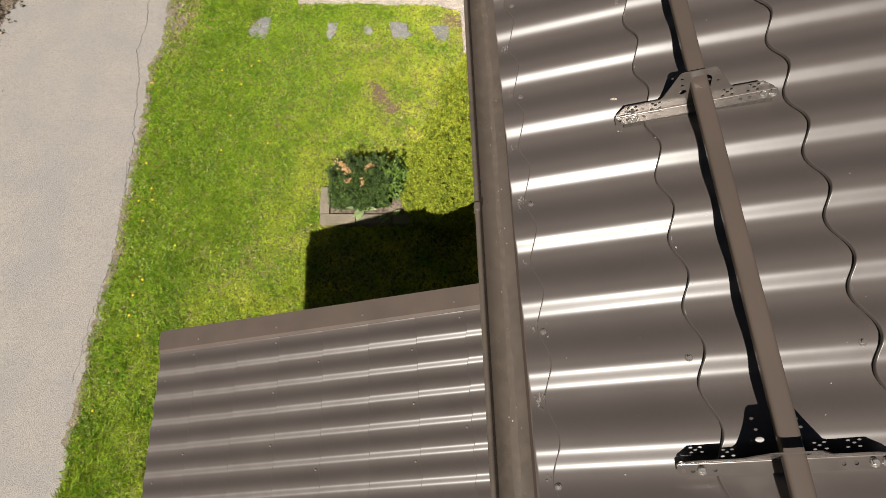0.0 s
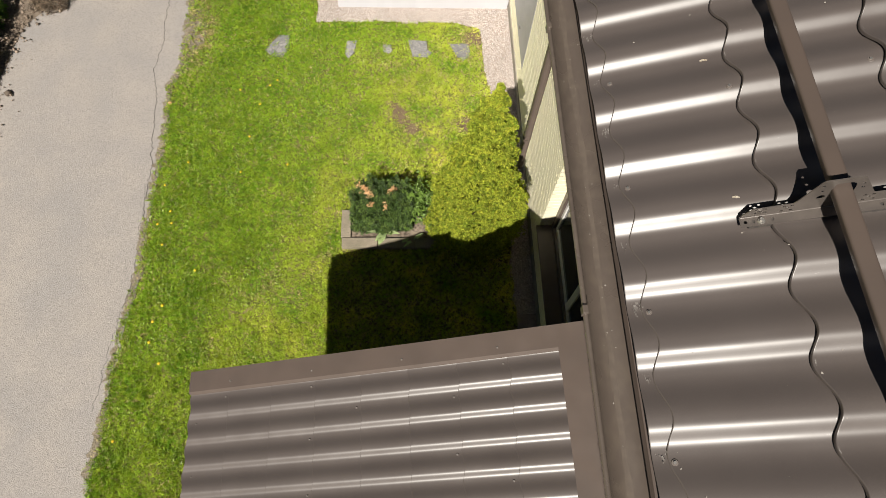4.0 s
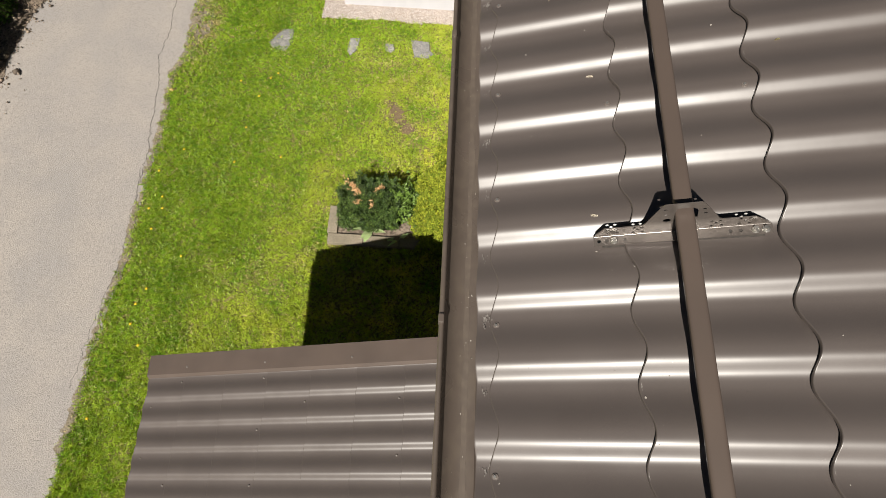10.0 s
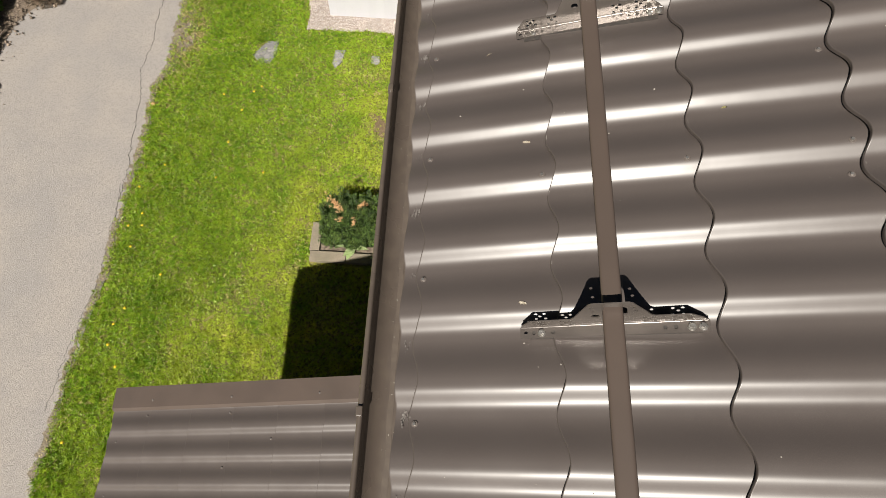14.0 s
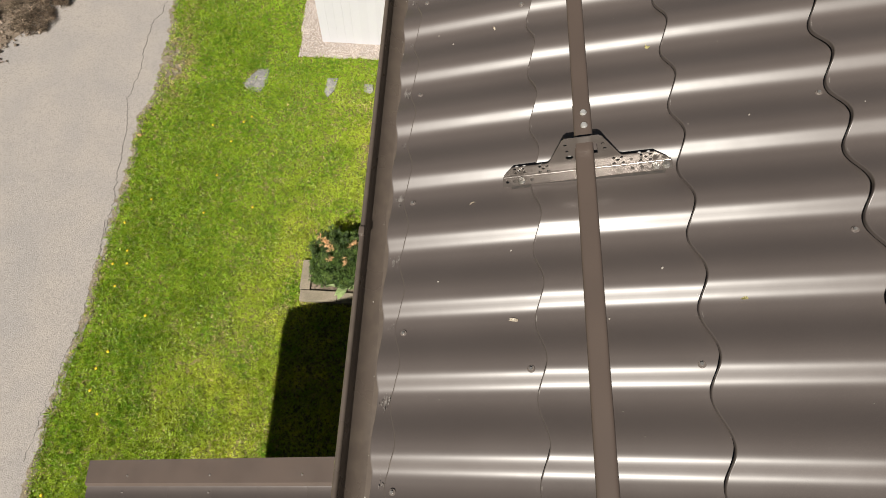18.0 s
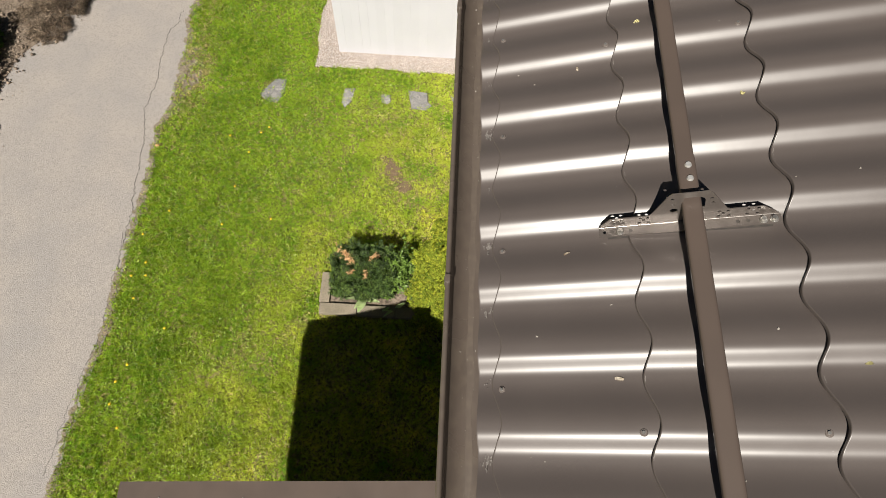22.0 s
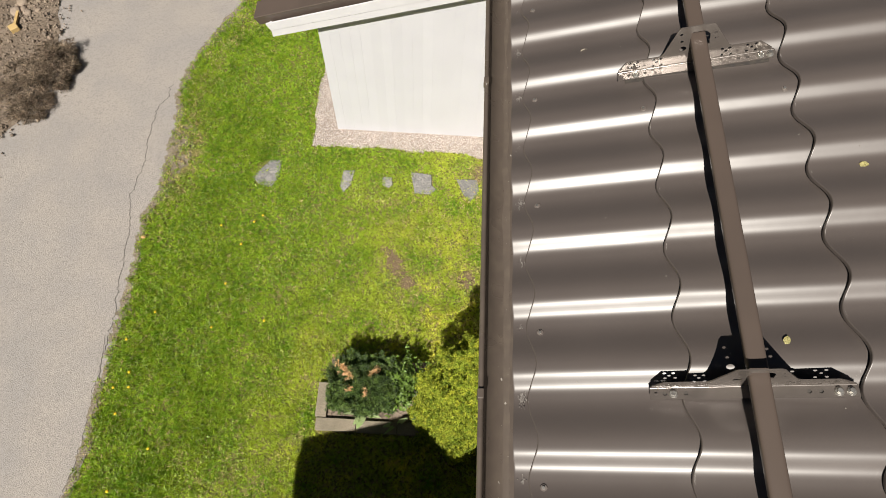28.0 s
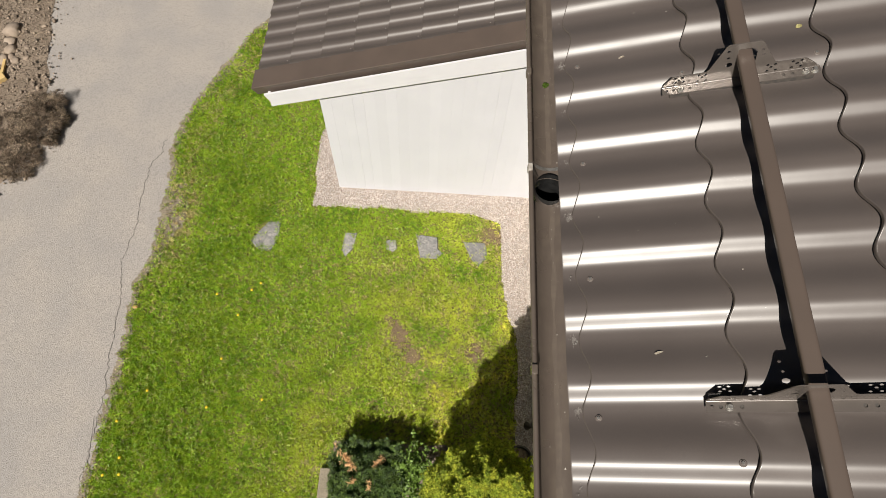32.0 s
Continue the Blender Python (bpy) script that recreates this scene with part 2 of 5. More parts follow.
def fast_mesh(name, verts, faces, mat):
    """A mesh of triangles from two arrays."""
    me = bpy.data.meshes.new(name)
    v, f = np.asarray(verts, np.float32), np.asarray(faces, np.int32)
    me.vertices.add(len(v)), me.loops.add(f.size), me.polygons.add(len(f))
    me.vertices.foreach_set("co", v.ravel())
    me.loops.foreach_set("vertex_index", f.ravel())
    me.polygons.foreach_set("loop_start", np.arange(len(f), dtype=np.int32) * 3)
    me.materials.append(mat)
    me.update(calc_edges=True)
    me.validate()
    return me


def thing(name, label, category, m=None, group="", kind=""):
    ob = new(name)
    ob.empty_display_size = 0.1
    if m is not None:
        ob.matrix_world = m
    return tagged(ob, label, category, group, kind)


def piece(name, me, parent=None, m=None, label=""):
    """A mesh object under a parent, placed in the parent's own space."""
    ob = new(name, me)
    if parent is not None:
        ob.parent = parent
    if m is not None:
        ob.matrix_basis = m
    return tagged(ob, label)


def to_mesh(name, bm, mat, smooth=False):
    me = bpy.data.meshes.new(name)
    bmesh.ops.recalc_face_normals(bm, faces=bm.faces)
    bm.to_mesh(me)
    bm.free()
    me.materials.append(mat)
    if smooth:
        me.polygons.foreach_set("use_smooth", [True] * len(me.polygons))
    return me


def part(name, bm, mat, parent, label="", m=None, smooth=False):
    return piece(name, to_mesh(name, bm, mat, smooth), parent, m, label)


def box(x0, x1, y0, y1, z0, z1, bevel=0.0, bm=None):
    bm = bm or bmesh.new()
    made = bmesh.ops.create_cube(bm, size=1.0, matrix=Matrix.LocRotScale(((x0 + x1) / 2, (y0 + y1) / 2, (z0 + z1) / 2), None, (x1 - x0, y1 - y0, z1 - z0)))
    if bevel:
        edges = {e for v in made["verts"] for e in v.link_edges}
        bmesh.ops.bevel(bm, geom=list(edges), offset=bevel, segments=2, affect="EDGES", profile=0.6)
    return bm


def prism(outline, depth, holes=(), bm=None):
    """A plate with holes: the outline in x and z, from y = 0 to depth."""
    bm = bm or bmesh.new()
    edges = []
    for loop in (outline, *holes):
        vs = [bm.verts.new((x, 0, z)) for x, z in loop]
        edges += [bm.edges.new((vs[i], vs[(i + 1) % len(vs)])) for i in range(len(vs))]
    faces = [g for g in bmesh.ops.triangle_fill(bm, use_beauty=True, edges=edges)["geom"] if isinstance(g, bmesh.types.BMFace)]
    up = bmesh.ops.extrude_face_region(bm, geom=faces)
    bmesh.ops.translate(bm, vec=(0, depth, 0), verts=[g for g in up["geom"] if isinstance(g, bmesh.types.BMVert)])
    return bm


def ring(cx, cz, r, n=10, squash=1.0):
    return [(cx + r * math.cos(2 * math.pi * i / n), cz + r * squash * math.sin(2 * math.pi * i / n)) for i in range(n)]


def tube(points, radius, n=10, bm=None, caps=True):
    """A round tube along points; radius may be a list."""
    bm = bm or bmesh.new()
    points = [Vector(p) for p in points]
    rings = []
    for i, p in enumerate(points):
        d = (points[min(i + 1, len(points) - 1)] - points[max(i - 1, 0)]).normalized()
        a = d.orthogonal().normalized() if abs(d.z) > 0.9 else d.cross(Vector((0, 0, 1))).normalized()
        b = d.cross(a)
        r = radius[i] if isinstance(radius, (list, tuple)) else radius
        rings.append([bm.verts.new(p + r * (math.cos(2 * math.pi * k / n) * a + math.sin(2 * math.pi * k / n) * b)) for k in range(n)])
    for r0, r1 in zip(rings, rings[1:]):
        for k in range(n):
            bm.faces.new((r0[k], r0[(k + 1) % n], r1[(k + 1) % n], r1[k]))
    if caps:
        for r in (rings[0], rings[-1]):
            bm.faces.new([bm.verts.new(v.co) for v in r])
    return bm


def lumpy(radius, squash, seed, rough=0.25, sub=2):
    """A stone: a ball pushed in and out by noise."""
    bm = bmesh.new()
    bmesh.ops.create_icosphere(bm, subdivisions=sub, radius=1.0)
    for v in bm.verts:
        k = 1 + rough * noise.noise(v.co * 1.3 + Vector((seed * 7.1, seed * 3.3, 0)))
        v.co = Vector((v.co.x * radius * k, v.co.y * radius * k, v.co.z * radius * squash * k))
    return bm


def leaf_cards(places, ways, length, width, mat, name, spread=0.6):
    """Small folded leaves (two triangles each) at places, pointing along ways."""
    rng = np.random.default_rng(len(places))
    n = len(places)
    d = ways + rng.normal(0, spread, (n, 3))
    d /= np.linalg.norm(d, axis=1, keepdims=True) + 1e-9
    s = np.cross(d, rng.normal(0, 1, (n, 3)))
    s /= np.linalg.norm(s, axis=1, keepdims=True) + 1e-9
    up = np.cross(s, d)
    ln = (length * rng.uniform(0.6, 1.3, n))[:, None]
    wd = (width * rng.uniform(0.6, 1.3, n))[:, None]
    a, tip = places, places + d * ln
    mid = places + d * ln * 0.45
    l, r = mid + s * wd / 2 + up * wd * 0.2, mid - s * wd / 2 + up * wd * 0.2
    v = np.stack([a, l, tip, r], 1).reshape(-1, 3)
    i = np.arange(n)[:, None] * 4
    f = np.concatenate([i + [0, 1, 2], i + [0, 2, 3]], 0)
    return fast_mesh(name, v, f, mat)


def tufts(places, ways, k, length, width, mat, name, spread=0.5, sizes=None, seed=1):
    """Sprigs: k narrow leaves that spring from one point, fanned about a direction."""
    rng = np.random.default_rng(seed)
    n = len(places)
    d = ways[:, None, :] + rng.normal(0, spread, (n, k, 3))
    d /= np.linalg.norm(d, axis=2, keepdims=True) + 1e-9
    side = np.cross(d, np.array((0, 0, 1.0)) + rng.normal(0, 0.35, (n, k, 3)))
    side /= np.linalg.norm(side, axis=2, keepdims=True) + 1e-9
    size = (np.ones(n) if sizes is None else sizes)[:, None, None]
    ln = length * size * rng.uniform(0.55, 1.25, (n, k, 1))
    wd = width * rng.uniform(0.7, 1.3, (n, k, 1))
    root = places[:, None, :]
    mid = root + d * ln * rng.uniform(0.35, 0.6, (n, k, 1))
    tip = root + d * ln + np.array((0, 0, -0.15)) * ln
    v = np.concatenate([root, np.stack([mid + side * wd / 2, tip, mid - side * wd / 2], 2).reshape(n, 3 * k, 3)], 1)
    j = np.arange(k) * 3
    local = np.concatenate([np.stack([0 * j, j + 1, j + 2], 1), np.stack([0 * j, j + 2, j + 3], 1)], 0)
    f = (np.arange(n)[:, None, None] * (3 * k + 1) + local[None]).reshape(-1, 3)
    return fast_mesh(name, v.reshape(-1, 3), f, mat)


def lumps(p, scale, seed):
    return np.array([noise.noise((x * scale, y * scale, z * scale + seed)) for x, y, z in p])


# ---- corrugated tile roofs ----
CREST, BASE, SKEW, GUARD_SKEW = 0.0250, 0.0060, -0.0096, -0.0045
RISE, SHIFT, EDGE_RISE, EDGE_SHIFT = 0.42, 0.0167, 0.46, 0.013
BEND_Y, BEND_SKEW = 2.1085, -0.0025


def skew_at(y):
    return SKEW if y < BEND_Y - 0.2 else BEND_SKEW


def drift(y):
    """How far the courses creep down the slope along the eave."""
    return SKEW * min(y, BEND_Y) + BEND_SKEW * max(0.0, y - BEND_Y)


def wave_height(y):
    """A steep flank over a bit less than half of the wave, a gentle one back."""
    u = ((y - SHIFT) / WAVE) % 1.0
    if u < RISE:
        c = math.cos(math.pi * u / RISE)
        return BASE + CREST * (0.5 - 0.75 * c + 0.25 * c**3)
    return BASE + CREST / 2 * (1 + math.cos(math.pi * (u - RISE) / (1 - RISE)))


def edge_curve(y):
    """How far a course's pressed edge draws back up the slope, 0 in the trough to 1 on the crest."""
    u = ((y - EDGE_SHIFT) / WAVE) % 1.0
    return 0.5 - 0.5 * math.cos(math.pi * u / EDGE_RISE) if u < EDGE_RISE else 0.5 + 0.5 * math.cos(math.pi * (u - EDGE_RISE) / (1 - EDGE_RISE))


def sheet_mesh(waves, length, mat, lip=0.015, scallop=0.027, per_wave=36, skew=0.0):
    """One course of a pressed steel sheet: trough at y = 0, its lower edge curved in plan and pressed down to the course below."""
    count = waves * per_wave
    ys = [WAVE * (waves * i / count - 0.5) for i in range(count + 1)]
    verts, faces = [], []
    rows = ((0.0, lip * 0.40, 1.0), (0.0012, lip * 0.80, 1.0), (0.0019, lip * 0.94, 1.0), (0.0034, lip, 1.0), (0.0048, lip * 0.997, 1.0), (0.0060, lip * 0.993, 0.99), (0.10, lip * 0.74, 0.7), (length, 0.0, 0.0))
    for along, lift, share in rows:
        for y in ys:
            verts.append((along + share * scallop * edge_curve(y) + skew * y, y, wave_height(y) + lift))
    n = count + 1
    for r in range(len(rows) - 1):
        for i in range(count):
            faces.append((r * n + i, (r + 1) * n + i, (r + 1) * n + i + 1, r * n + i + 1))
    base = len(verts)
    for y in ys:
        e = scallop * edge_curve(y) + skew * y
        verts += [(e, y, wave_height(y) + lip * 0.40), (e + min(0.007, lip * 0.4), y, wave_height(y) + min(0.0008, lip * 0.3))]
    for i in range(count):
        a = base + 2 * i
        faces.append((a, a + 2, a + 3, a + 1))
    return mesh("roof_sheet", verts, faces, mat, True)


def tile_roof(parent, starts, ends, y0, sheets, mat, end_extra=0.03):
    """Courses of sheets, six waves wide each, over a plane that rises towards +x."""
    for s0, s1 in zip(starts, ends):
        lip = 0.0045 if s0 == starts[0] else 0.018
        kinds = {k: sheet_mesh(6, s1 - s0 + end_extra, mat, lip=lip, skew=k) for k in (SKEW, BEND_SKEW)}
        for k in range(sheets):
            y = y0 + 6 * WAVE * k
            piece("roof_sheet", kinds[skew_at(y)], parent, Matrix.Translation((s0 + drift(y), y, 0)))


def screw_meshes():
    head = bmesh.new()
    bmesh.ops.create_cone(head, cap_ends=True, segments=6, radius1=0.0042, radius2=0.0038, depth=0.004, matrix=Matrix.Translation((0, 0, 0.0038)))
    washer = bmesh.new()
    bmesh.ops.create_cone(washer, cap_ends=True, segments=16, radius1=0.0090, radius2=0.0072, depth=0.0024, matrix=Matrix.Translation((0, 0, 0.0012)))
    return to_mesh("head", head, SCREW), to_mesh("washer", washer, CAP)


HEAD, WASHER = screw_meshes()


def roof_screw(roof, s, y, lift=0.0, tilt=0.0):
    """A screw with its washer, standing in a roof's own space."""
    ob = piece("screw", HEAD, roof, pose(s, y, wave_height(y - roof["phase"]) + lift, tilt))
    piece("washer", WASHER, ob)


def roof_frame(name, x, y, z, label, phase, turn=0.0):
    ob = thing(name, label, "roof", pose(x, y, z) @ pose(0, 0, 0, 0, 0, turn) @ pose(0, 0, 0, 0, -math.degrees(SLOPE), 0), kind="structure")
    ob["phase"] = phase
    return ob


# main house roof: local x runs up the slope, local z stands off it
MAIN_X, MAIN_Z = 0.0, 5.594
COS, SIN = math.cos(SLOPE), math.sin(SLOPE)
roof_main = roof_frame("roof", MAIN_X, 0, MAIN_Z, "dark brown wavy steel tile roof over the house eave", 0.0)
starts = [-0.018] + [0.3335 + 0.3555 * i for i in range(8)]
tile_y = -4 * 6 * WAVE
lip_kinds = {k: sheet_mesh(6, 0.20, ROOF, lip=0.001, scallop=0.002, skew=k) for k in (SKEW, BEND_SKEW)}
for k in range(15):
    y = tile_y + 6 * WAVE * k
    piece("eave_lip", lip_kinds[skew_at(y)], roof_main, Matrix.Translation((-0.052 + drift(y), y, -0.002)))
tile_roof(roof_main, starts, starts[1:] + [starts[-1] + 0.36], tile_y, 15, ROOF)
piece("roof_deck", to_mesh("roof_deck", box(0.02, 3.2, -4.9, 11.3, -0.06, -0.02), WOOD), roof_main)
for k in range(-10, 30):
    roof_screw(roof_main, -0.003, k * 2 * WAVE - 0.003, 0.0040)
for n in range(-3, 9):
    for i in range(1, 7):
        roof_screw(roof_main, starts[i] - 0.008 + drift(6 * WAVE * n), -0.105 + 6 * WAVE * n, 0.001, 0)
for n in range(-8, 26):
    roof_screw(roof_main, starts[3] - 0.03, WAVE * (2 * n + 1), 0.002)
    roof_screw(roof_main, starts[5] - 0.03, WAVE * 2 * n, 0.002)

# the far slope, the ridge and the eave boards of the house
house = thing("house", "house with yellow brick walls, dark brown eaves and sheet roof", "house", kind="structure")
ridge_x, ridge_z = 3.1 * COS, MAIN_Z + 3.1 * SIN
part("far_roof", prism([(ridge_x - 0.05, ridge_z + 0.03), (ridge_x + 3.4, ridge_z - 1.15), (ridge_x + 3.4, ridge_z - 1.25), (ridge_x - 0.05, ridge_z - 0.09)], 16.2), TRIM, house, m=pose(0, -4.9, 0))
part("ridge_cap", tube([(ridge_x, -4.9, ridge_z + 0.03), (ridge_x, 11.3, ridge_z + 0.03)], 0.09, 12), TRIM, house)
part("soffit", box(0.03, 0.86, -4.8, 11.2, 5.44, 5.47), TRIM, house, "brown boarded soffit")
part("fascia_board", box(0.005, 0.029, -4.85, 11.25, 5.40, 5.575), TRIM, house)
part("eave_flashing", prism([(-0.047, 5.553), (0.03, 5.596), (0.03, 5.592), (-0.044, 5.548), (-0.048, 5.535), (-0.051, 5.535)], 16.1), TRIM, house, m=pose(0, -4.85, 0))

# gutter: an open half-round trough with a rolled outer rim
gutter = thing("gutter", "brown half-round steel gutter with dirt streaks inside", "gutter", pose(-0.080, 0, 5.515), kind="structure")


def gutter_profile(y_list, r0=0.0625, r1=0.0605):
    bm = bmesh.new()
    rows = []
    angles = [math.pi + math.pi * i / 16 for i in range(17)]
    pts = [(r1 * math.cos(a), r1 * math.sin(a)) for a in angles] + [(r0 * math.cos(a), r0 * math.sin(a)) for a in reversed(angles)]
    for y in y_list:
        rows.append([bm.verts.new((x, y, z)) for x, z in pts])
    for a, b in zip(rows, rows[1:]):
        for i in range(len(pts)):
            bm.faces.new((a[i], a[(i + 1) % len(pts)], b[(i + 1) % len(pts)], b[i]))
    return bm


OUTLET_Y, DOWN_Y = 4.02, 4.16
for y0, y1 in ((-4.9, OUTLET_Y - 0.05), (OUTLET_Y + 0.05, 11.3)):
    part("trough", gutter_profile([y0, y1]), GUTTER, gutter, smooth=True)
def silt_strip(y0, y1, seed, a0, a1):
    """A ragged film of dried silt on the trough's bottom."""
    verts, faces = [], []
    n = int((y1 - y0) / 0.02)
    for i in range(n + 1):
        y = y0 + (y1 - y0) * i / n
        lo = a0 + 0.16 * noise.noise((y * 1.7, seed, 0)) + 0.10 * noise.noise((y * 11, seed, 1))
        hi = a1 + 0.16 * noise.noise((y * 1.3, seed, 2)) + 0.12 * noise.noise((y * 9, seed, 3))
        for k in range(5):
            a = lo + (max(hi, lo + 0.02) - lo) * k / 4
            verts.append((0.0598 * math.cos(a), y, 0.0598 * math.sin(a)))
    for i in range(n):
        for k in range(4):
            faces.append((i * 5 + k, i * 5 + k + 1, i * 5 + k + 6, i * 5 + k + 5))
    return mesh("silt_film", verts, faces, SILT, True)


for y0, y1 in ((-4.9, OUTLET_Y - 0.06), (OUTLET_Y + 0.10, 8.0)):
    piece("silt_film", silt_strip(y0, y1, y0, 4.66, 4.95), gutter, None, "olive film of dried silt")
rs = random.Random(14)
crumbs = bmesh.new()
for _ in range(170):
    y, a, r = rs.uniform(-1.0, 6.5), rs.gauss(4.85, 0.25), 0.0006 + min(rs.expovariate(1400), 0.0025)
    if abs(y - OUTLET_Y) > 0.07:
        at = Vector((0.0592 * math.cos(a), y, 0.0592 * math.sin(a)))
        vs = [crumbs.verts.new(at + Vector((r * math.cos(t) * rs.uniform(0.5, 1.4), r * math.sin(t) * rs.uniform(0.5, 1.8), r * z))) for t, z in ((0, 0), (1.3, 0.2), (2.6, 0), (3.9, 0.2), (5.1, 0))]
        crumbs.faces.new(vs)
crumb = part("debris_crumbs", crumbs, DRY_DIRT, gutter, "pale dry debris crumbs")
crumb["kind"] = "stuff"
part("rim", tube([(-0.0665, -4.9, 0.002), (-0.0665, 11.3, 0.002)], 0.0075, 12), GUTTER, gutter, smooth=True)
# the outlet: the trough with a round hole in its bottom, and the pipe under it
outlet = bmesh.new()
hole_r = 0.047
nseg = 28
for i in range(nseg):
    a0, a1 = 2 * math.pi * i / nseg, 2 * math.pi * (i + 1) / nseg
    quad = []
    for a, far in ((a0, 0), (a1, 0), (a1, 1), (a0, 1)):
        x, y = hole_r * math.cos(a), hole_r * math.sin(a)
        if far:
            k = 1 / max(abs(math.cos(a)) / 0.0605, abs(math.sin(a)) / 0.05)
            x, y = k * math.cos(a), k * math.sin(a)
        quad.append(outlet.verts.new((x, y + OUTLET_Y, -math.sqrt(max(0.0605**2 - x * x, 0)))))
    outlet.faces.new(quad)
bmesh.ops.remove_doubles(outlet, verts=outlet.verts, dist=0.0005)
part("outlet_collar", outlet, GUTTER, gutter, smooth=True)
part("outlet_pipe", tube([(0, OUTLET_Y, -0.036), (0, OUTLET_Y, -0.115)], 0.049, 20, caps=False), OUTLET_SHADE, gutter, "round outlet hole with its shade painted black")
for y in (-3.63, -2.62, -1.61, -0.60, 0.40, 1.41, 2.42, 3.43, 4.44, 5.45, 6.46, 7.47):
    part("gutter_clip", box(-0.076, -0.060, y - 0.013, y + 0.013, -0.012, 0.017, 0.003), GUTTER, gutter)
part("joint_band", gutter_profile([OUTLET_Y + 0.075, OUTLET_Y + 0.087], 0.0600, 0.0585), SCREW, gutter, "bright worn joint line")

# downpipe: bends back from the outlet to the wall and runs down it
down = thing("downpipe", "round brown steel downpipe fixed to the yellow wall", "downpipe", kind="structure")
# the elbow's black colour carries the shade seen down the hole
part("elbow", tube([(-0.08, OUTLET_Y, 5.43), (-0.075, OUTLET_Y, 5.40), (0.0, OUTLET_Y + 0.01, 5.31), (0.20, OUTLET_Y + 0.04, 5.18)], 0.0475, 14, caps=False), OUTLET_SHADE, down, "outlet elbow with its inner shade painted black", smooth=True)
part("pipe", tube([(0.16, OUTLET_Y + 0.034, 5.206), (0.70, DOWN_Y, 4.72), (0.765, DOWN_Y, 4.63), (0.765, DOWN_Y, 0.25), (0.70, DOWN_Y, 0.14)], 0.048, 14, caps=False), TRIM, down, smooth=True)
for z in (0.9, 2.6, 4.2):
    part("pipe_clip", tube([(0.765, DOWN_Y, z - 0.015), (0.765, DOWN_Y, z + 0.015)], 0.053, 14), TRIM, down)

# ---- snow guard ----


def guard_bracket_mesh():
    """The upright plate of a bracket, with its hump, pole eye and punched holes; x runs up the slope."""
    outline = [(0.004, 0.0), (0.441, 0.0), (0.434, 0.012), (0.402, 0.042), (0.326, 0.043), (0.318, 0.047), (0.276, 0.132), (0.268, 0.139), (0.184, 0.139), (0.176, 0.132), (0.136, 0.052), (0.128, 0.043), (0.032, 0.042), (0.006, 0.012)]
    spots = ((0.040, 0.035), (0.061, 0.035), (0.050, 0.026), (0.040, 0.017), (0.064, 0.017), (0.108, 0.035), (0.127, 0.034), (0.116, 0.025),
             (0.105, 0.011), (0.128, 0.011), (0.300, 0.035), (0.320, 0.035), (0.310, 0.025), (0.300, 0.011), (0.324, 0.011), (0.368, 0.035), (0.391, 0.035), (0.380, 0.025), (0.367, 0.011), (0.391, 0.011),
             (0.184, 0.114), (0.186, 0.088), (0.276, 0.104), (0.280, 0.084))
    holes = [ring(x, z, 0.0047) for x, z in spots]
    holes += [ring(0.189, 0.060, 0.010, 12), [(0.014, 0.005), (0.040, 0.005), (0.040, 0.009), (0.014, 0.009)]]
    # the eye that the pole runs through, arched above it
    holes.append([(0.2105, 0.064), (0.262, 0.064), (0.262, 0.101), (0.259, 0.109), (0.252, 0.115), (0.244, 0.1175), (0.214, 0.1175), (0.2105, 0.115)])
    bm = prism(outline, 0.0025, holes)
    bmesh.ops.scale(bm, vec=(0.935, 1, 1), verts=bm.verts)
    return to_mesh("upright_plate", bm, STEEL)


def flange_mesh():
    outline = [(0.0, 0.007), (0.445, 0.007), (0.445, 0.034), (0.0, 0.034)]
    bm = prism(outline, 0.0025, [ring(x, 0.020, 0.0048) for x in (0.014, 0.034, 0.082, 0.345, 0.369)])
    for v in bm.verts:
        v.co = Vector((v.co.x * 0.935, v.co.z, -v.co.y))
    return to_mesh("base_flange", bm, STEEL)


def dome_screw():
    washer, head = bmesh.new(), bmesh.new()
    bmesh.ops.create_cone(washer, cap_ends=True, segments=18, radius1=0.0100, radius2=0.0075, depth=0.004, matrix=Matrix.Translation((0, 0, 0.002)))
    bmesh.ops.create_cone(head, cap_ends=True, segments=6, radius1=0.0055, radius2=0.0052, depth=0.008, matrix=Matrix.Translation((0, 0, 0.007)))
    return to_mesh("fixing_screw", head, SCREW), to_mesh("screw_washer", washer, SCREW)


def snow_bracket():
    ob = thing("snow_guard_bracket", "brown punched steel snow guard bracket screwed to the roof trough", "bracket", group="snow guard brackets on the roof")
    piece("upright_plate", guard_bracket_mesh(), ob, pose(0, 0.034, 0.0))
    piece("base_flange", flange_mesh(), ob, pose(0, 0.0, 0.0025))
    head, washer = dome_screw()
    for x in (0.050, 0.378, 0.401):
        piece("screw_washer", washer, piece("fixing_screw", head, ob, pose(x, 0.019, 0.0026)))
    part("fold", tube([(0.002, 0.0335, 0.0015), (0.413, 0.0335, 0.0015)], 0.0035, 8), STEEL, ob, "rounded fold between plate and flange", smooth=True)
    pad = box(0.02, 0.40, 0.010, 0.030, -0.0200, -0.0002, 0.002)
    part("rubber_pad", pad, RUBBER, ob, "black rubber sealing pad")
    return ob


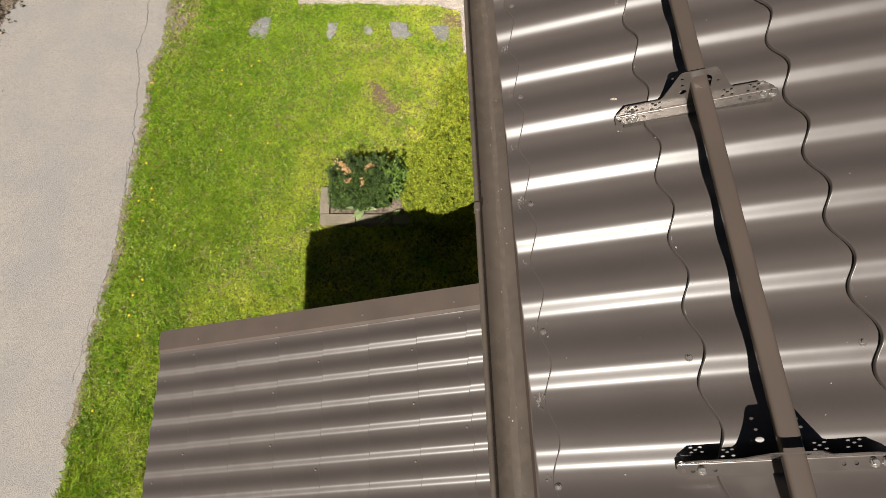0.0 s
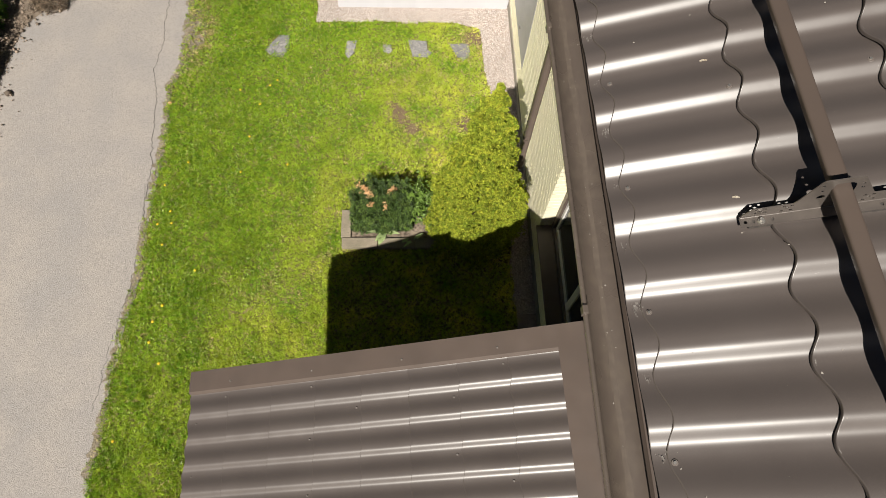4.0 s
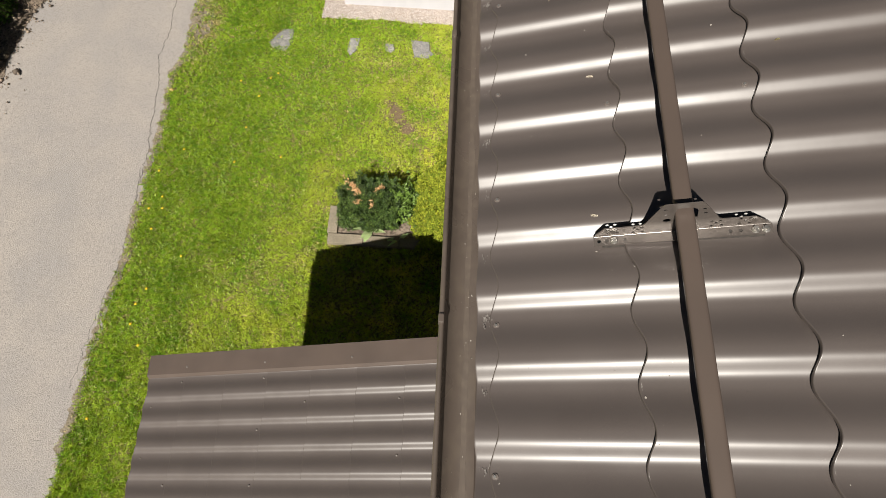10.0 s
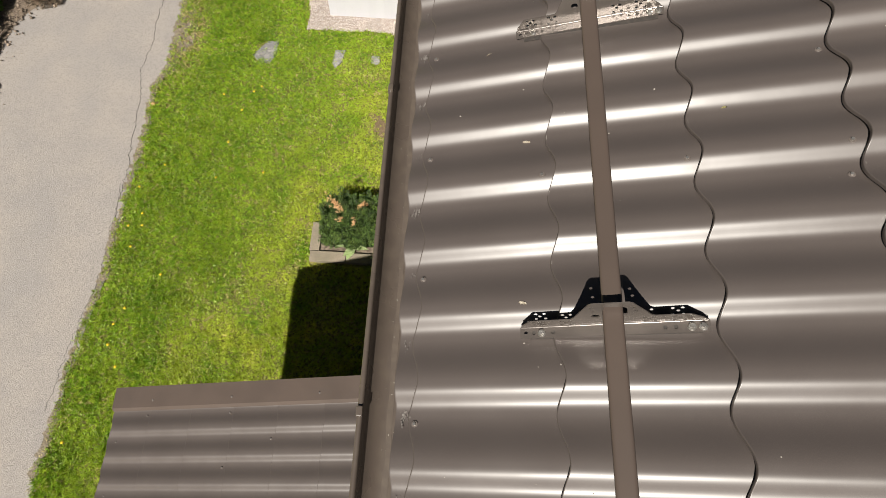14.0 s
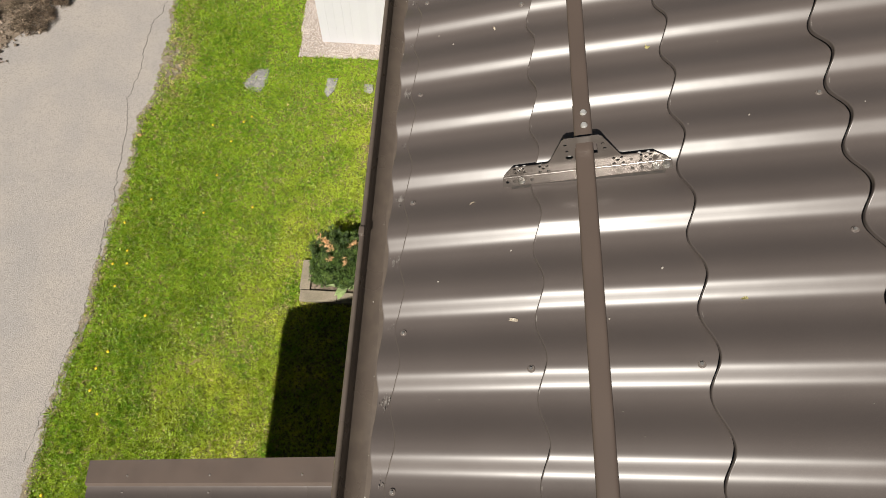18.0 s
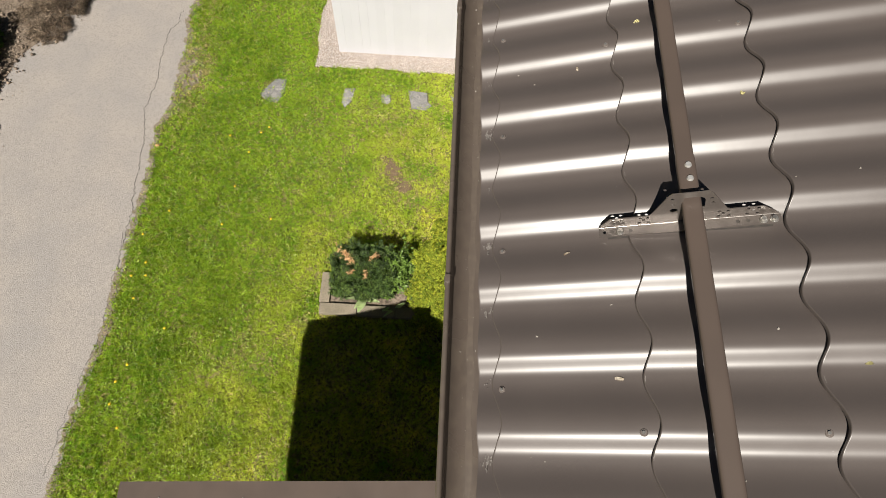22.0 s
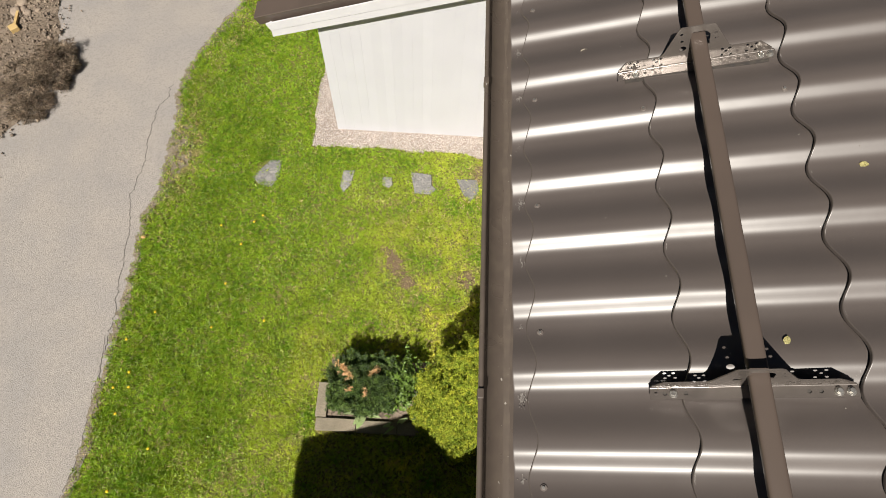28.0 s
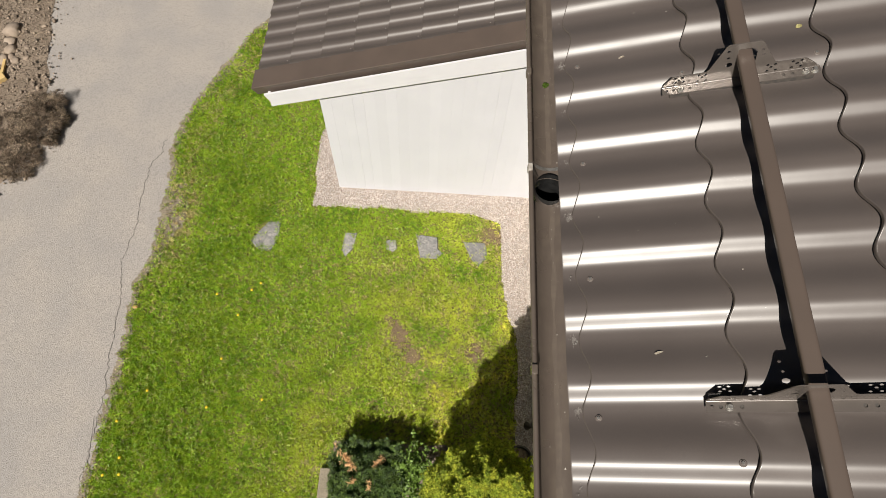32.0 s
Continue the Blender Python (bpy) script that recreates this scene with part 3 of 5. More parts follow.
ROOF_M = pose(MAIN_X, 0, MAIN_Z) @ pose(0, 0, 0, 0, -math.degrees(SLOPE), 0)
first = snow_bracket()
BRACKETS = [0.548 + 5 * WAVE * n for n in range(-4, 8)]
first.matrix_world = ROOF_M @ pose(0.254 + GUARD_SKEW * (BRACKETS[0] - 0.55), BRACKETS[0], 0.0305)
for y in BRACKETS[1:]:
    copy_thing(first, ROOF_M @ pose(0.254 + GUARD_SKEW * (y - 0.55), y, 0.0305))


def oval_tube(y0, y1, w=0.0218, h=0.016, n=28):
    bm = bmesh.new()
    rows = []
    for y in (y0, y1):
        row = []
        for k in range(n):
            a = 2 * math.pi * k / n
            x = math.copysign(abs(math.cos(a)) ** 0.42, math.cos(a)) * w
            z = math.copysign(abs(math.sin(a)) ** 0.42, math.sin(a)) * h
            row.append(bm.verts.new((x, y, z)))
        rows.append(row)
    for k in range(n):
        bm.faces.new((rows[0][k], rows[0][(k + 1) % n], rows[1][(k + 1) % n], rows[1][k]))
    for r in rows:
        bm.faces.new([bm.verts.new(v.co) for v in r])
    return bm


JOINT_Y = 1.625
pole_a = thing("snow_guard_pole", "long oval brown steel snow guard pole through brackets", "pole", ROOF_M @ pose(0.4712, 0, 0.1160, 0, 0, -math.degrees(GUARD_SKEW)), group="snow guard poles")
part("tube", oval_tube(-3.4, JOINT_Y), POLE, pole_a, smooth=True)
bolt = bmesh.new()
bmesh.ops.create_cone(bolt, cap_ends=True, segments=14, radius1=0.0085, radius2=0.006, depth=0.005, matrix=Matrix.Translation((0, 0, 0.0190)))
bolt_me = to_mesh("joint_bolt", bolt, BOLT)
pole_b = thing("snow_guard_pole", "long oval brown steel snow guard pole through brackets", "pole", ROOF_M @ pose(0.4712, 0, 0.1160, 0, 0, -math.degrees(GUARD_SKEW)), group="snow guard poles")
part("tube", oval_tube(JOINT_Y - 0.12, 7.2, 0.0206, 0.0150), POLE, pole_b, smooth=True)
for y in (JOINT_Y - 0.066, JOINT_Y - 0.029):
    piece("joint_bolt", bolt_me, pole_a, pose(0.004, y, 0), "bright domed bolt head")

# ---- lean-to beside the lawn, with the same sheets ----
AX, AZ, A_TURN = -2.322, 2.283, 1.5
roof_annex = roof_frame("roof_annex", AX, 0.942, AZ, "dark brown wavy steel tile roof of the lean-to", 0.0, A_TURN)
a_phase = -0.151
a_starts = [0.0] + [0.335 + STEP * i for i in range(8)]
a_ends = [0.335 + STEP * i for i in range(8)] + [2.90]
a_starts, a_ends = a_starts[:8], a_ends[:8]
for s0, s1 in zip(a_starts, a_ends):
    me = sheet_mesh(6, s1 - s0 + 0.03, ROOF, lip=0.016, scallop=0.034 if s0 == 0 else 0.022)
    for k in range(5):
        piece("roof_sheet", me, roof_annex, Matrix.Translation((s0, a_phase - 5 * WAVE - 6 * WAVE * k, 0)))
roof_annex["phase"] = a_phase
A_END = a_ends[-1]
part("verge_flashing", prism([(-0.114, 0.026), (-0.111, 0.033), (-0.094, 0.050), (0.060, 0.052), (0.065, -0.06), (0.060, -0.06), (0.056, 0.047), (-0.092, 0.045), (-0.111, 0.026)], 3.40), TRIM, roof_annex, "flat folded brown edge flashing",
     m=pose(0, 0, 0) @ Matrix(((0, 1, 0, 0.004), (1, 0, 0, 0), (0, 0, 1, 0), (0, 0, 0, 1))))
part("apron_flashing", box(A_END + 0.0, 3.42, -5.4, 0.055, 0.044, 0.052), TRIM, roof_annex, "flat brown apron flashing below the wall")
part("apron_lip", box(A_END - 0.004, A_END + 0.003, -5.4, 0.05, 0.020, 0.0515), TRIM, roof_annex)
part("deck", box(0.03, 3.38, -5.3, 0.05, -0.09, -0.015), WOOD, roof_annex)
for i, s in enumerate(a_starts[1:]):
    for k in range(12):
        if i % 3 == 2 or (i % 3 == 0 and k % 2 == 0):
            roof_screw(roof_annex, s - 0.03, a_phase - WAVE * (2 * k + i % 2), 0.003)
for k in range(10):
    roof_screw(roof_annex, 0.08, a_phase - WAVE * 2 * k - WAVE, 0.011)
for s in (0.36, 1.03, 1.72, 2.4, 3.1):
    ob = piece("screw", HEAD, roof_annex, pose(s, -0.045, 0.0505))
    piece("washer", WASHER, ob)

lean_to = thing("lean_to", "lean-to with unseen dark walls under a brown roof", "shed", kind="structure")
# unseen walls, dark brown so that little light bounces into the lawn's shade
part("front_wall", box(-1.88, -1.78, -4.4, 0.50, 0.0, 2.30), TRIM, lean_to)
part("side_wall", prism([(-1.78, 0.0), (0.87, 0.0), (0.87, 3.18), (-1.78, 2.34)], 0.10), TRIM, lean_to, m=pose(0, 0.40, 0))
part("eave_board", box(0.004, 0.033, -5.3, -0.012, -0.113, -0.002), TRIM, lean_to, m=pose(AX, 0.942, AZ, 0, 0, A_TURN))

# ---- house wall of yellow brick, with a deep window and a grey one ----
WALL_X, THICK = 0.87, 0.32
W1 = (0.95, 3.10, 0.62, 2.02)
W2 = (5.52, 6.95, 0.53, 2.05)
wall = thing("wall_west", "yellow brick house wall with raked joints", "wall", kind="structure")


def wall_blocks():
    bm = bmesh.new()
    x0, x1 = WALL_X + 0.0015, WALL_X + THICK
    cells = [(-4.9, W1[0], 0.0, 5.44), (W1[0], W1[1], 0.0, W1[2]), (W1[0], W1[1], W1[3], 5.44), (W1[1], W2[0], 0.0, 5.44), (W2[0], W2[1], 0.0, W2[2]), (W2[0], W2[1], W2[3], 5.44), (W2[1], 11.2, 0.0, 5.44)]
    for y0, y1, z0, z1 in cells:
        box(x0, x1, y0, y1, z0, z1, bm=bm)
    return bm


part("core", wall_blocks(), MORTAR, wall)
part("end_wall_south", box(WALL_X + 0.012, 5.8, -4.9, -4.6, 0, 5.44), BRICK, wall)
part("end_wall_north", box(WALL_X + 0.012, 5.8, 10.9, 11.2, 0, 5.44), BRICK, wall)
part("far_wall", box(5.5, 5.8, -4.6, 10.9, 0, 5.44), BRICK, wall)
part("plinth", box(WALL_X - 0.012, WALL_X + 0.011, 1.0, 11.2, 0.0, 0.16), PLINTH, wall, "grey rendered plinth")


def window(name, y0, y1, z0, z1, label, inner, back):
    ob = thing(name, label, "window", kind="structure")
    x = WALL_X + back
    part("window_sill", box(WALL_X - 0.035, x + 0.01, y0 - 0.01, y1 + 0.0, z0 - 0.018, z0 + 0.004, 0.003), TRIM, ob, "folded brown metal sill")
    for a, b in ((y0, y0 + 0.07), (y1 - 0.07, y1)):
        part("window_frame", box(x, x + 0.10, a, b, z0 + 0.005, z1, 0.004), TRIM, ob)
    for a, b in ((z0 + 0.005, z0 + 0.07), (z1 - 0.07, z1)):
        part("window_frame", box(x + 0.001, x + 0.099, y0 + 0.07, y1 - 0.07, a, b, 0.004), TRIM, ob)
    n = 2
    w = (y1 - y0 - 0.14) / n
    for i in range(n):
        a = y0 + 0.07 + i * w
        for p, q in ((a, a + 0.045), (a + w - 0.045, a + w)):
            part("sash", box(x + 0.03, x + 0.075, p, q, z0 + 0.07, z1 - 0.07, 0.004), FRAME_WHITE, ob)
        for p, q in ((z0 + 0.07, z0 + 0.115), (z1 - 0.115, z1 - 0.07)):
            part("sash", box(x + 0.031, x + 0.074, a + 0.045, a + w - 0.045, p, q, 0.004), FRAME_WHITE, ob)
        part("pane", box(x + 0.05, x + 0.058, a + 0.045, a + w - 0.045, z0 + 0.115, z1 - 0.115), inner, ob)
    return ob


window("window_1", *W1, "dark window with brown sill set deep in brick", GLASS, 0.15)
# a window: the bright reflection in its glass is painted as flat grey
shutter = thing("window_2", "window with its pale reflection painted as a flat grey panel", "panel", kind="structure")
part("panel", box(WALL_X - 0.004, WALL_X + 0.05, W2[0], W2[1], W2[2], W2[3], 0.004), PANE_REFLECTION, shutter)
part("panel_handle", box(WALL_X - 0.03, WALL_X - 0.004, 6.08, 6.13, 0.70, 0.72, 0.004), SCREW, shutter)

# ---- garden wing with white boards ----
WX0, WY, WING_X, WING_Z = -1.750, 7.165, -2.352, 2.098
roof_wing = roof_frame("roof_wing", WING_X, 7.02, WING_Z, "dark brown wavy steel tile roof of the white wing", 0.0)
w_phase = 0.314
for i in range(9):
    s0 = 0.0 if i == 0 else 0.36 + STEP * (i - 1)
    s1 = 0.36 + STEP * i
    me = sheet_mesh(6, s1 - s0 + 0.03, ROOF, lip=0.016, scallop=0.034 if i == 0 else 0.022)
    for k in range(4):
        piece("roof_sheet", me, roof_wing, Matrix.Translation((s0, w_phase + 6 * WAVE * k, 0)))
roof_wing["phase"] = w_phase
part("verge_flashing", prism([(0.022, -0.085), (-0.004, 0.036), (-0.001, 0.041), (0.235, 0.042), (0.246, 0.020), (0.242, 0.020), (0.231, 0.038), (0.004, 0.036), (0.028, -0.085)], 3.46), TRIM, roof_wing, "flat folded brown edge flashing",
     m=Matrix(((0, 1, 0, -0.012), (1, 0, 0, 0), (0, 0, 1, 0), (0, 0, 0, 1))))
part("deck", box(0.03, 3.40, 0.05, 4.6, -0.09, -0.015), TRIM, roof_wing)
for i in range(9):
    for k in range(12):
        if (i + k) % 2 == 0:
            roof_screw(roof_wing, 0.36 + STEP * i - 0.03, w_phase + WAVE * k, 0.003)

wing = thing("garden_wing", "low white boarded wing with a cream verge board", "outbuilding", kind="structure")
fx0 = -2.215
for k, (lo, hi, dy) in enumerate(((-0.205, -0.105, 0.0), (-0.106, -0.02, -0.008))):
    part("verge_board", prism([(fx0, 2.10 + lo), (0.86, 2.10 + lo + (0.86 - fx0) * 0.318), (0.86, 2.10 + hi + (0.86 - fx0) * (0.318, 0.336)[k]), (fx0 - 0.04 * k, 2.10 + hi)], 0.022), FASCIA, wing, m=pose(0, 6.992 + dy, 0))
part("soffit", prism([(fx0, 1.905), (0.86, 1.905 + (0.86 - fx0) * 0.318), (0.86, 1.925 + (0.86 - fx0) * 0.318), (fx0, 1.925)], 0.15), FASCIA, wing, m=pose(0, 7.014, 0))
part("eave_board", box(fx0 - 0.002, fx0 + 0.02, 7.015, 11.0, 1.90, 2.08), FASCIA, wing)
part("eave_soffit", box(fx0 + 0.02, WX0, 7.17, 11.0, 1.90, 1.92), FASCIA, wing)
part("frame", prism([(WX0 + 0.03, 0.05), (0.86, 0.05), (0.86, 1.95 + (0.86 - WX0) * 0.318), (WX0 + 0.03, 1.95)], 0.06), WHITE, wing, m=pose(0, WY + 0.023, 0))
part("side_wall", box(WX0, WX0 + 0.10, WY + 0.06, 11.0, 0.0, 2.0), WHITE, wing)
bw, rng_b = 0.118, random.Random(4)
nb = int((0.86 - WX0) / bw)
for i in range(nb + 1):
    a = WX0 + i * bw
    b = min(a + bw, 0.862)
    if b - a < 0.02:
        continue
    zt = 2.0 + (a - WX0) * 0.318
    gap = rng_b.choice((0.0001, 0.0001, 0.0002, 0.0005))
    part("board", prism([(a + gap, 0.0), (b - gap, 0.0), (b - gap, zt + 0.03), (a + gap, zt)], 0.021), WHITE, wing, m=pose(0, WY + 0.003 * rng_b.random() * 0.6, 0))

# ---- ground ----
EDGE_Y = [-12, -4, 0, 1.7, 2.9, 3.6, 4.9, 5.6, 6.05, 7.04, 7.75, 8.33, 8.96, 9.64, 10.4, 11.2, 14]
EDGE_X = [-4.6, -4.14, -4.10, -4.10, -4.00, -4.03, -4.02, -4.06, -3.97, -3.99, -4.08, -3.97, -3.70, -3.41, -2.95, -2.3, 3]


def lawn_edge(y):
    return float(np.interp(y, EDGE_Y, EDGE_X)) + 0.035 * noise.noise((y * 3.1, 4.0, 0)) + 0.02 * noise.noise((y * 11, 1.0, 0))


def road_edge(y):
    """The far side of the lane, where bare earth begins."""
    base = float(np.interp(y, [-12, 4, 5.5, 6.6, 7.0, 7.6, 8.3, 9.0, 10.2, 14], [-7.2, -6.45, -6.40, -6.36, -6.1, -5.95, -5.99, -6.2, -6.48, -8]))
    return base + 0.06 * noise.noise((y * 2.7, 9.0, 0)) + 0.03 * noise.noise((y * 9, 5.0, 0))


ground = piece("ground", mesh("ground", [(-400, -400, -0.012), (400, -400, -0.012), (400, 400, -0.012), (-400, 400, -0.012)], [(0, 1, 2, 3)], SOIL))
tagged(ground, "green grassy earth reaching to the horizon", "ground", kind="structure")


def strip(left, right, y0, y1, n, z, mat, name, across=8, relief=0.0):
    verts, faces = [], []
    for i in range(n + 1):
        y = y0 + (y1 - y0) * i / n
        a, b = left(y), right(y)
        for k in range(across + 1):
            x = a + (b - a) * k / across
            verts.append((x, y, z + relief * noise.noise((x * 1.3, y * 1.3, 2))))
    w = across + 1
    for i in range(n):
        for k in range(across):
            faces.append((i * w + k, i * w + k + 1, (i + 1) * w + k + 1, (i + 1) * w + k))
    return mesh(name, verts, faces, mat, True)


road = piece("road", strip(lambda y: road_edge(y) - 0.15, lambda y: lawn_edge(y) + 0.05, -12, 13.6, 320, 0.010, ASPHALT, "road", 10, 0.006))
tagged(road, "worn pale grey asphalt lane with a cracked edge", "road", kind="structure")
verge = piece("dirt_verge", strip(lambda y: -12.0, lambda y: road_edge(y), -12, 14, 300, 0.022, DIRT, "dirt_verge", 40, 0.03))
for v in verge.data.vertices:
    v.co.z = 0.0165 + (v.co.z - 0.0165) * min(1.0, max(0.0, road_edge(v.co.y) - v.co.x) / 0.35)
tagged(verge, "bare brown earth beside the lane", "earth", kind="structure")


def crack(points, width, name="road_crack"):
    """An open crack: a thin, jagged dark strip."""
    pts = []
    for (x0, y0), (x1, y1) in zip(points, points[1:]):
        n = max(3, int(math.hypot(x1 - x0, y1 - y0) / 0.022))
        for i in range(n):
            f = i / n
            x, y = x0 + (x1 - x0) * f, y0 + (y1 - y0) * f
            pts.append((x + 0.035 * noise.noise((x * 7, y * 7, 1)) + 0.032 * noise.noise((x * 26, y * 26, 6)), y))
    verts, faces = [], []
    for i, (x, y) in enumerate(pts):
        w = width * (0.55 + 0.6 * abs(noise.noise((x * 14, y * 14, 3))))
        verts += [(e, y, 0.0112 + 0.006 * noise.noise((e * 1.3, y * 1.3, 2))) for e in (x - w, x + w)]
        if i:
            faces.append((2 * i - 2, 2 * i - 1, 2 * i + 1, 2 * i))
    ob = piece(name, mesh(name, verts, faces, CRACK), road)
    return ob


crack([(-4.19, 7.78), (-4.22, 7.56), (-4.30, 7.36), (-4.31, 6.9), (-4.27, 6.48), (-4.28, 6.27), (-4.32, 5.95), (-4.19, 5.36), (-4.16, 4.9)], 0.0058)
crack([(-4.16, 4.9), (-4.09, 4.3), (-4.06, 3.6), (-4.04, 2.9), (-4.10, 2.3)], 0.0066)
crack([(-4.10, 2.3), (-4.17, 1.7), (-4.2, 1.1)], 0.004)
crack([(-4.12, 4.05), (-4.06, 3.75), (-4.10, 3.45), (-4.05, 3.2)], 0.003)


def gravel_here(x, y):
    wob = 0.05 * noise.noise((x * 4, y * 4, 7))
    if -2.08 + wob < x < WX0 and y > 6.86:
        return True
    if -2.08 + wob < x < WALL_X and 6.88 + wob < y < WY + 0.10:
        return True
    edge = float(np.interp(y, [-3, 3.0, 5.2, 5.5, 6.0, 6.75, 6.9], [0.62, 0.62, 0.60, 0.50, 0.43, 0.40, -0.05]))
    return y < 7.0 and edge + wob < x < WALL_X


def patch_mesh(test, x0, x1, y0, y1, cell, z, mat, name):
    verts, faces, index = [], [], {}

    def vert(i, j):
        if (i, j) not in index:
            index[i, j] = len(verts)
            x, y = x0 + i * cell, y0 + j * cell
            verts.append((x + 0.3 * cell * noise.noise((x * 20, y * 20, 0)), y + 0.3 * cell * noise.noise((x * 20, y * 20, 5)), z + 0.005 * noise.noise((x * 6, y * 6, 3))))
        return index[i, j]

    for i in range(int((x1 - x0) / cell)):
        for j in range(int((y1 - y0) / cell)):
            if test(x0 + (i + 0.5) * cell, y0 + (j + 0.5) * cell):
                faces.append((vert(i, j), vert(i + 1, j), vert(i + 1, j + 1), vert(i, j + 1)))
    return mesh(name, verts, faces, mat, True)


def fringe_here(x, y):
    """Dust and dead turf where the lane meets the lawn."""
    d = x - lawn_edge(y)
    if not -0.2 < d < 0.6:
        return False
    wide = 0.035 + 0.14 * min(max((y - 8.0) / 1.0, 0.0), 1.0) + 0.26 * math.exp(-(((y - 6.65) / 0.75) ** 2)) + 0.10 * noise.noise((x * 2.2, y * 2.2, 17)) + 0.06 * noise.noise((x * 9, y * 9, 18))
    near = -0.025 + 0.05 * noise.noise((y * 2.6, 3, 19)) + 0.05 * noise.noise((x * 14, y * 14, 20))
    return near < d < wide


fringe_me = patch_mesh(fringe_here, -4.5, -1.8, 0.4, 11.0, 0.014, 0.0205, FRINGE, "dusty_edge")
for v in fringe_me.vertices:
    v.co.z -= 0.028 * min(max((v.co.x - lawn_edge(v.co.y) - 0.03) / 0.12, 0.0), 1.0)
fringe = piece("dusty_edge", fringe_me)
tagged(fringe, "dry tan dust and dead turf along the lane edge", "earth", kind="structure")

gravel = piece("gravel_strip", patch_mesh(gravel_here, -2.3, 0.9, -1, 10.5, 0.04, 0.004, GRAVEL_BED, "gravel_strip"))
tagged(gravel, "pinkish grey gravel strip along the walls", "gravel", kind="structure")


def pebbles():
    rng = np.random.default_rng(3)
    base = np.array([(1, 0, 0), (-1, 0, 0), (0, 1, 0), (0, -1, 0), (0, 0, 1), (0.6, 0.6, 0.5), (-0.6, 0.6, 0.5), (-0.6, -0.6, 0.5), (0.6, -0.6, 0.5)], float)
    tris = np.array([(0, 5, 8), (5, 2, 6), (6, 1, 7), (7, 3, 8), (4, 5, 6), (4, 6, 7), (4, 7, 8), (4, 8, 5), (0, 2, 5), (2, 1, 6), (1, 3, 7), (3, 0, 8)])
    vs, fs = [], []
    tries = rng.uniform((-2.25, 2.2), (0.87, 9.2), (150000, 2))
    n = 0
    for x, y in tries:
        if not gravel_here(x, y) or (y > 7.2 and x > -1.72) or n > 22000:
            continue
        r = rng.uniform(0.0045, 0.0105)
        a = rng.uniform(0, 6.28)
        c, s = math.cos(a), math.sin(a)
        b = base * (r * rng.uniform(0.8, 1.3), r * rng.uniform(0.7, 1.0), r * rng.uniform(0.5, 0.9))
        b = np.stack([b[:, 0] * c - b[:, 1] * s, b[:, 0] * s + b[:, 1] * c, b[:, 2]], 1)
        vs.append(b + (x, y, 0.006))
        fs.append(tris + 9 * n)
        n += 1
    return fast_mesh("pebbles", np.concatenate(vs), np.concatenate(fs), PEBBLE)


tagged(piece("pebbles", pebbles()), "loose pink and grey pebbles on the gravel strip", "pebbles", kind="stuff")


def flagstone(points, label):
    """A flat stone sunk in the turf, its edge broken."""
    bm = bmesh.new()
    n = len(points)
    cx, cy = sum(p[0] for p in points) / n, sum(p[1] for p in points) / n
    dense = []
    for i in range(n):
        (x0, y0), (x1, y1) = points[i], points[(i + 1) % n]
        for f in (0, 0.33, 0.66):
            x, y = x0 + (x1 - x0) * f, y0 + (y1 - y0) * f
            k = 1 + 0.09 * noise.noise((x * 25, y * 25, 1))
            dense.append((cx + (x - cx) * k, cy + (y - cy) * k))
    low = [bm.verts.new((x - cx, y - cy, -0.03)) for x, y in dense]
    mid = [bm.verts.new((x - cx, y - cy, 0.003)) for x, y in dense]
    top = [bm.verts.new(((x - cx) * 0.93, (y - cy) * 0.93, 0.009 + 0.006 * noise.noise((x * 15, y * 15, 2)))) for x, y in dense]
    m = len(dense)
    for i in range(m):
        j = (i + 1) % m
        bm.faces.new((low[i], low[j], mid[j], mid[i]))
        bm.faces.new((mid[i], mid[j], top[j], top[i]))
    bm.faces.new(top)
    bmesh.ops.triangulate(bm, faces=[f for f in bm.faces if len(f.verts) > 4])
    ob = piece("stepping_stone", to_mesh("stepping_stone", bm, SLATE), None, pose(cx, cy, 0))
    return tagged(ob, label, "stone", "stepping stones in the lawn")


STONES = [
    ([(-2.80, 6.33), (-2.60, 6.60), (-2.45, 6.60), (-2.44, 6.36), (-2.52, 6.18), (-2.66, 6.18)], "rounded dark slate stepping stone in the lawn"),
    ([(-1.60, 6.50), (-1.45, 6.50), (-1.47, 6.30), (-1.56, 6.16), (-1.62, 6.24)], "narrow pale slate stepping stone in the lawn"),
    ([(-1.07, 6.43), (-0.94, 6.43), (-0.92, 6.31), (-0.97, 6.26), (-1.06, 6.30)], "small square slate stepping stone in the lawn"),
    ([(-0.69, 6.53), (-0.41, 6.50), (-0.40, 6.33), (-0.33, 6.28), (-0.40, 6.20), (-0.62, 6.20)], "large broken slate stepping stone in the lawn"),
    ([(-0.07, 6.46), (0.21, 6.46), (0.24, 6.24), (0.13, 6.13), (0.02, 6.24)], "tapered slate stepping stone beside the gravel"),
]
for points, label in STONES:
    flagstone(points, label)

# ---- planter with the clipped yew ----
planter = thing("planter_edging", "old concrete edging slabs round a planting bed", "edging", kind="structure")
for x0, x1, y0, y1 in ((-1.53, -1.08, 3.09, 3.225), (-1.075, -0.62, 3.085, 3.215), (-0.615, -0.20, 3.08, 3.21), (-1.545, -1.42, 3.235, 3.62)):
    part("edging_slab", box(x0, x1, y0, y1, -0.05, 0.055, 0.008), CONCRETE, planter)
bed = piece("planting_soil", patch_mesh(lambda x, y: True, -1.43, 0.55, 3.2, 3.93, 0.08, 0.012, DIRT, "planting_soil"))
tagged(bed, "dark soil of the planting bed", "soil", kind="structure")


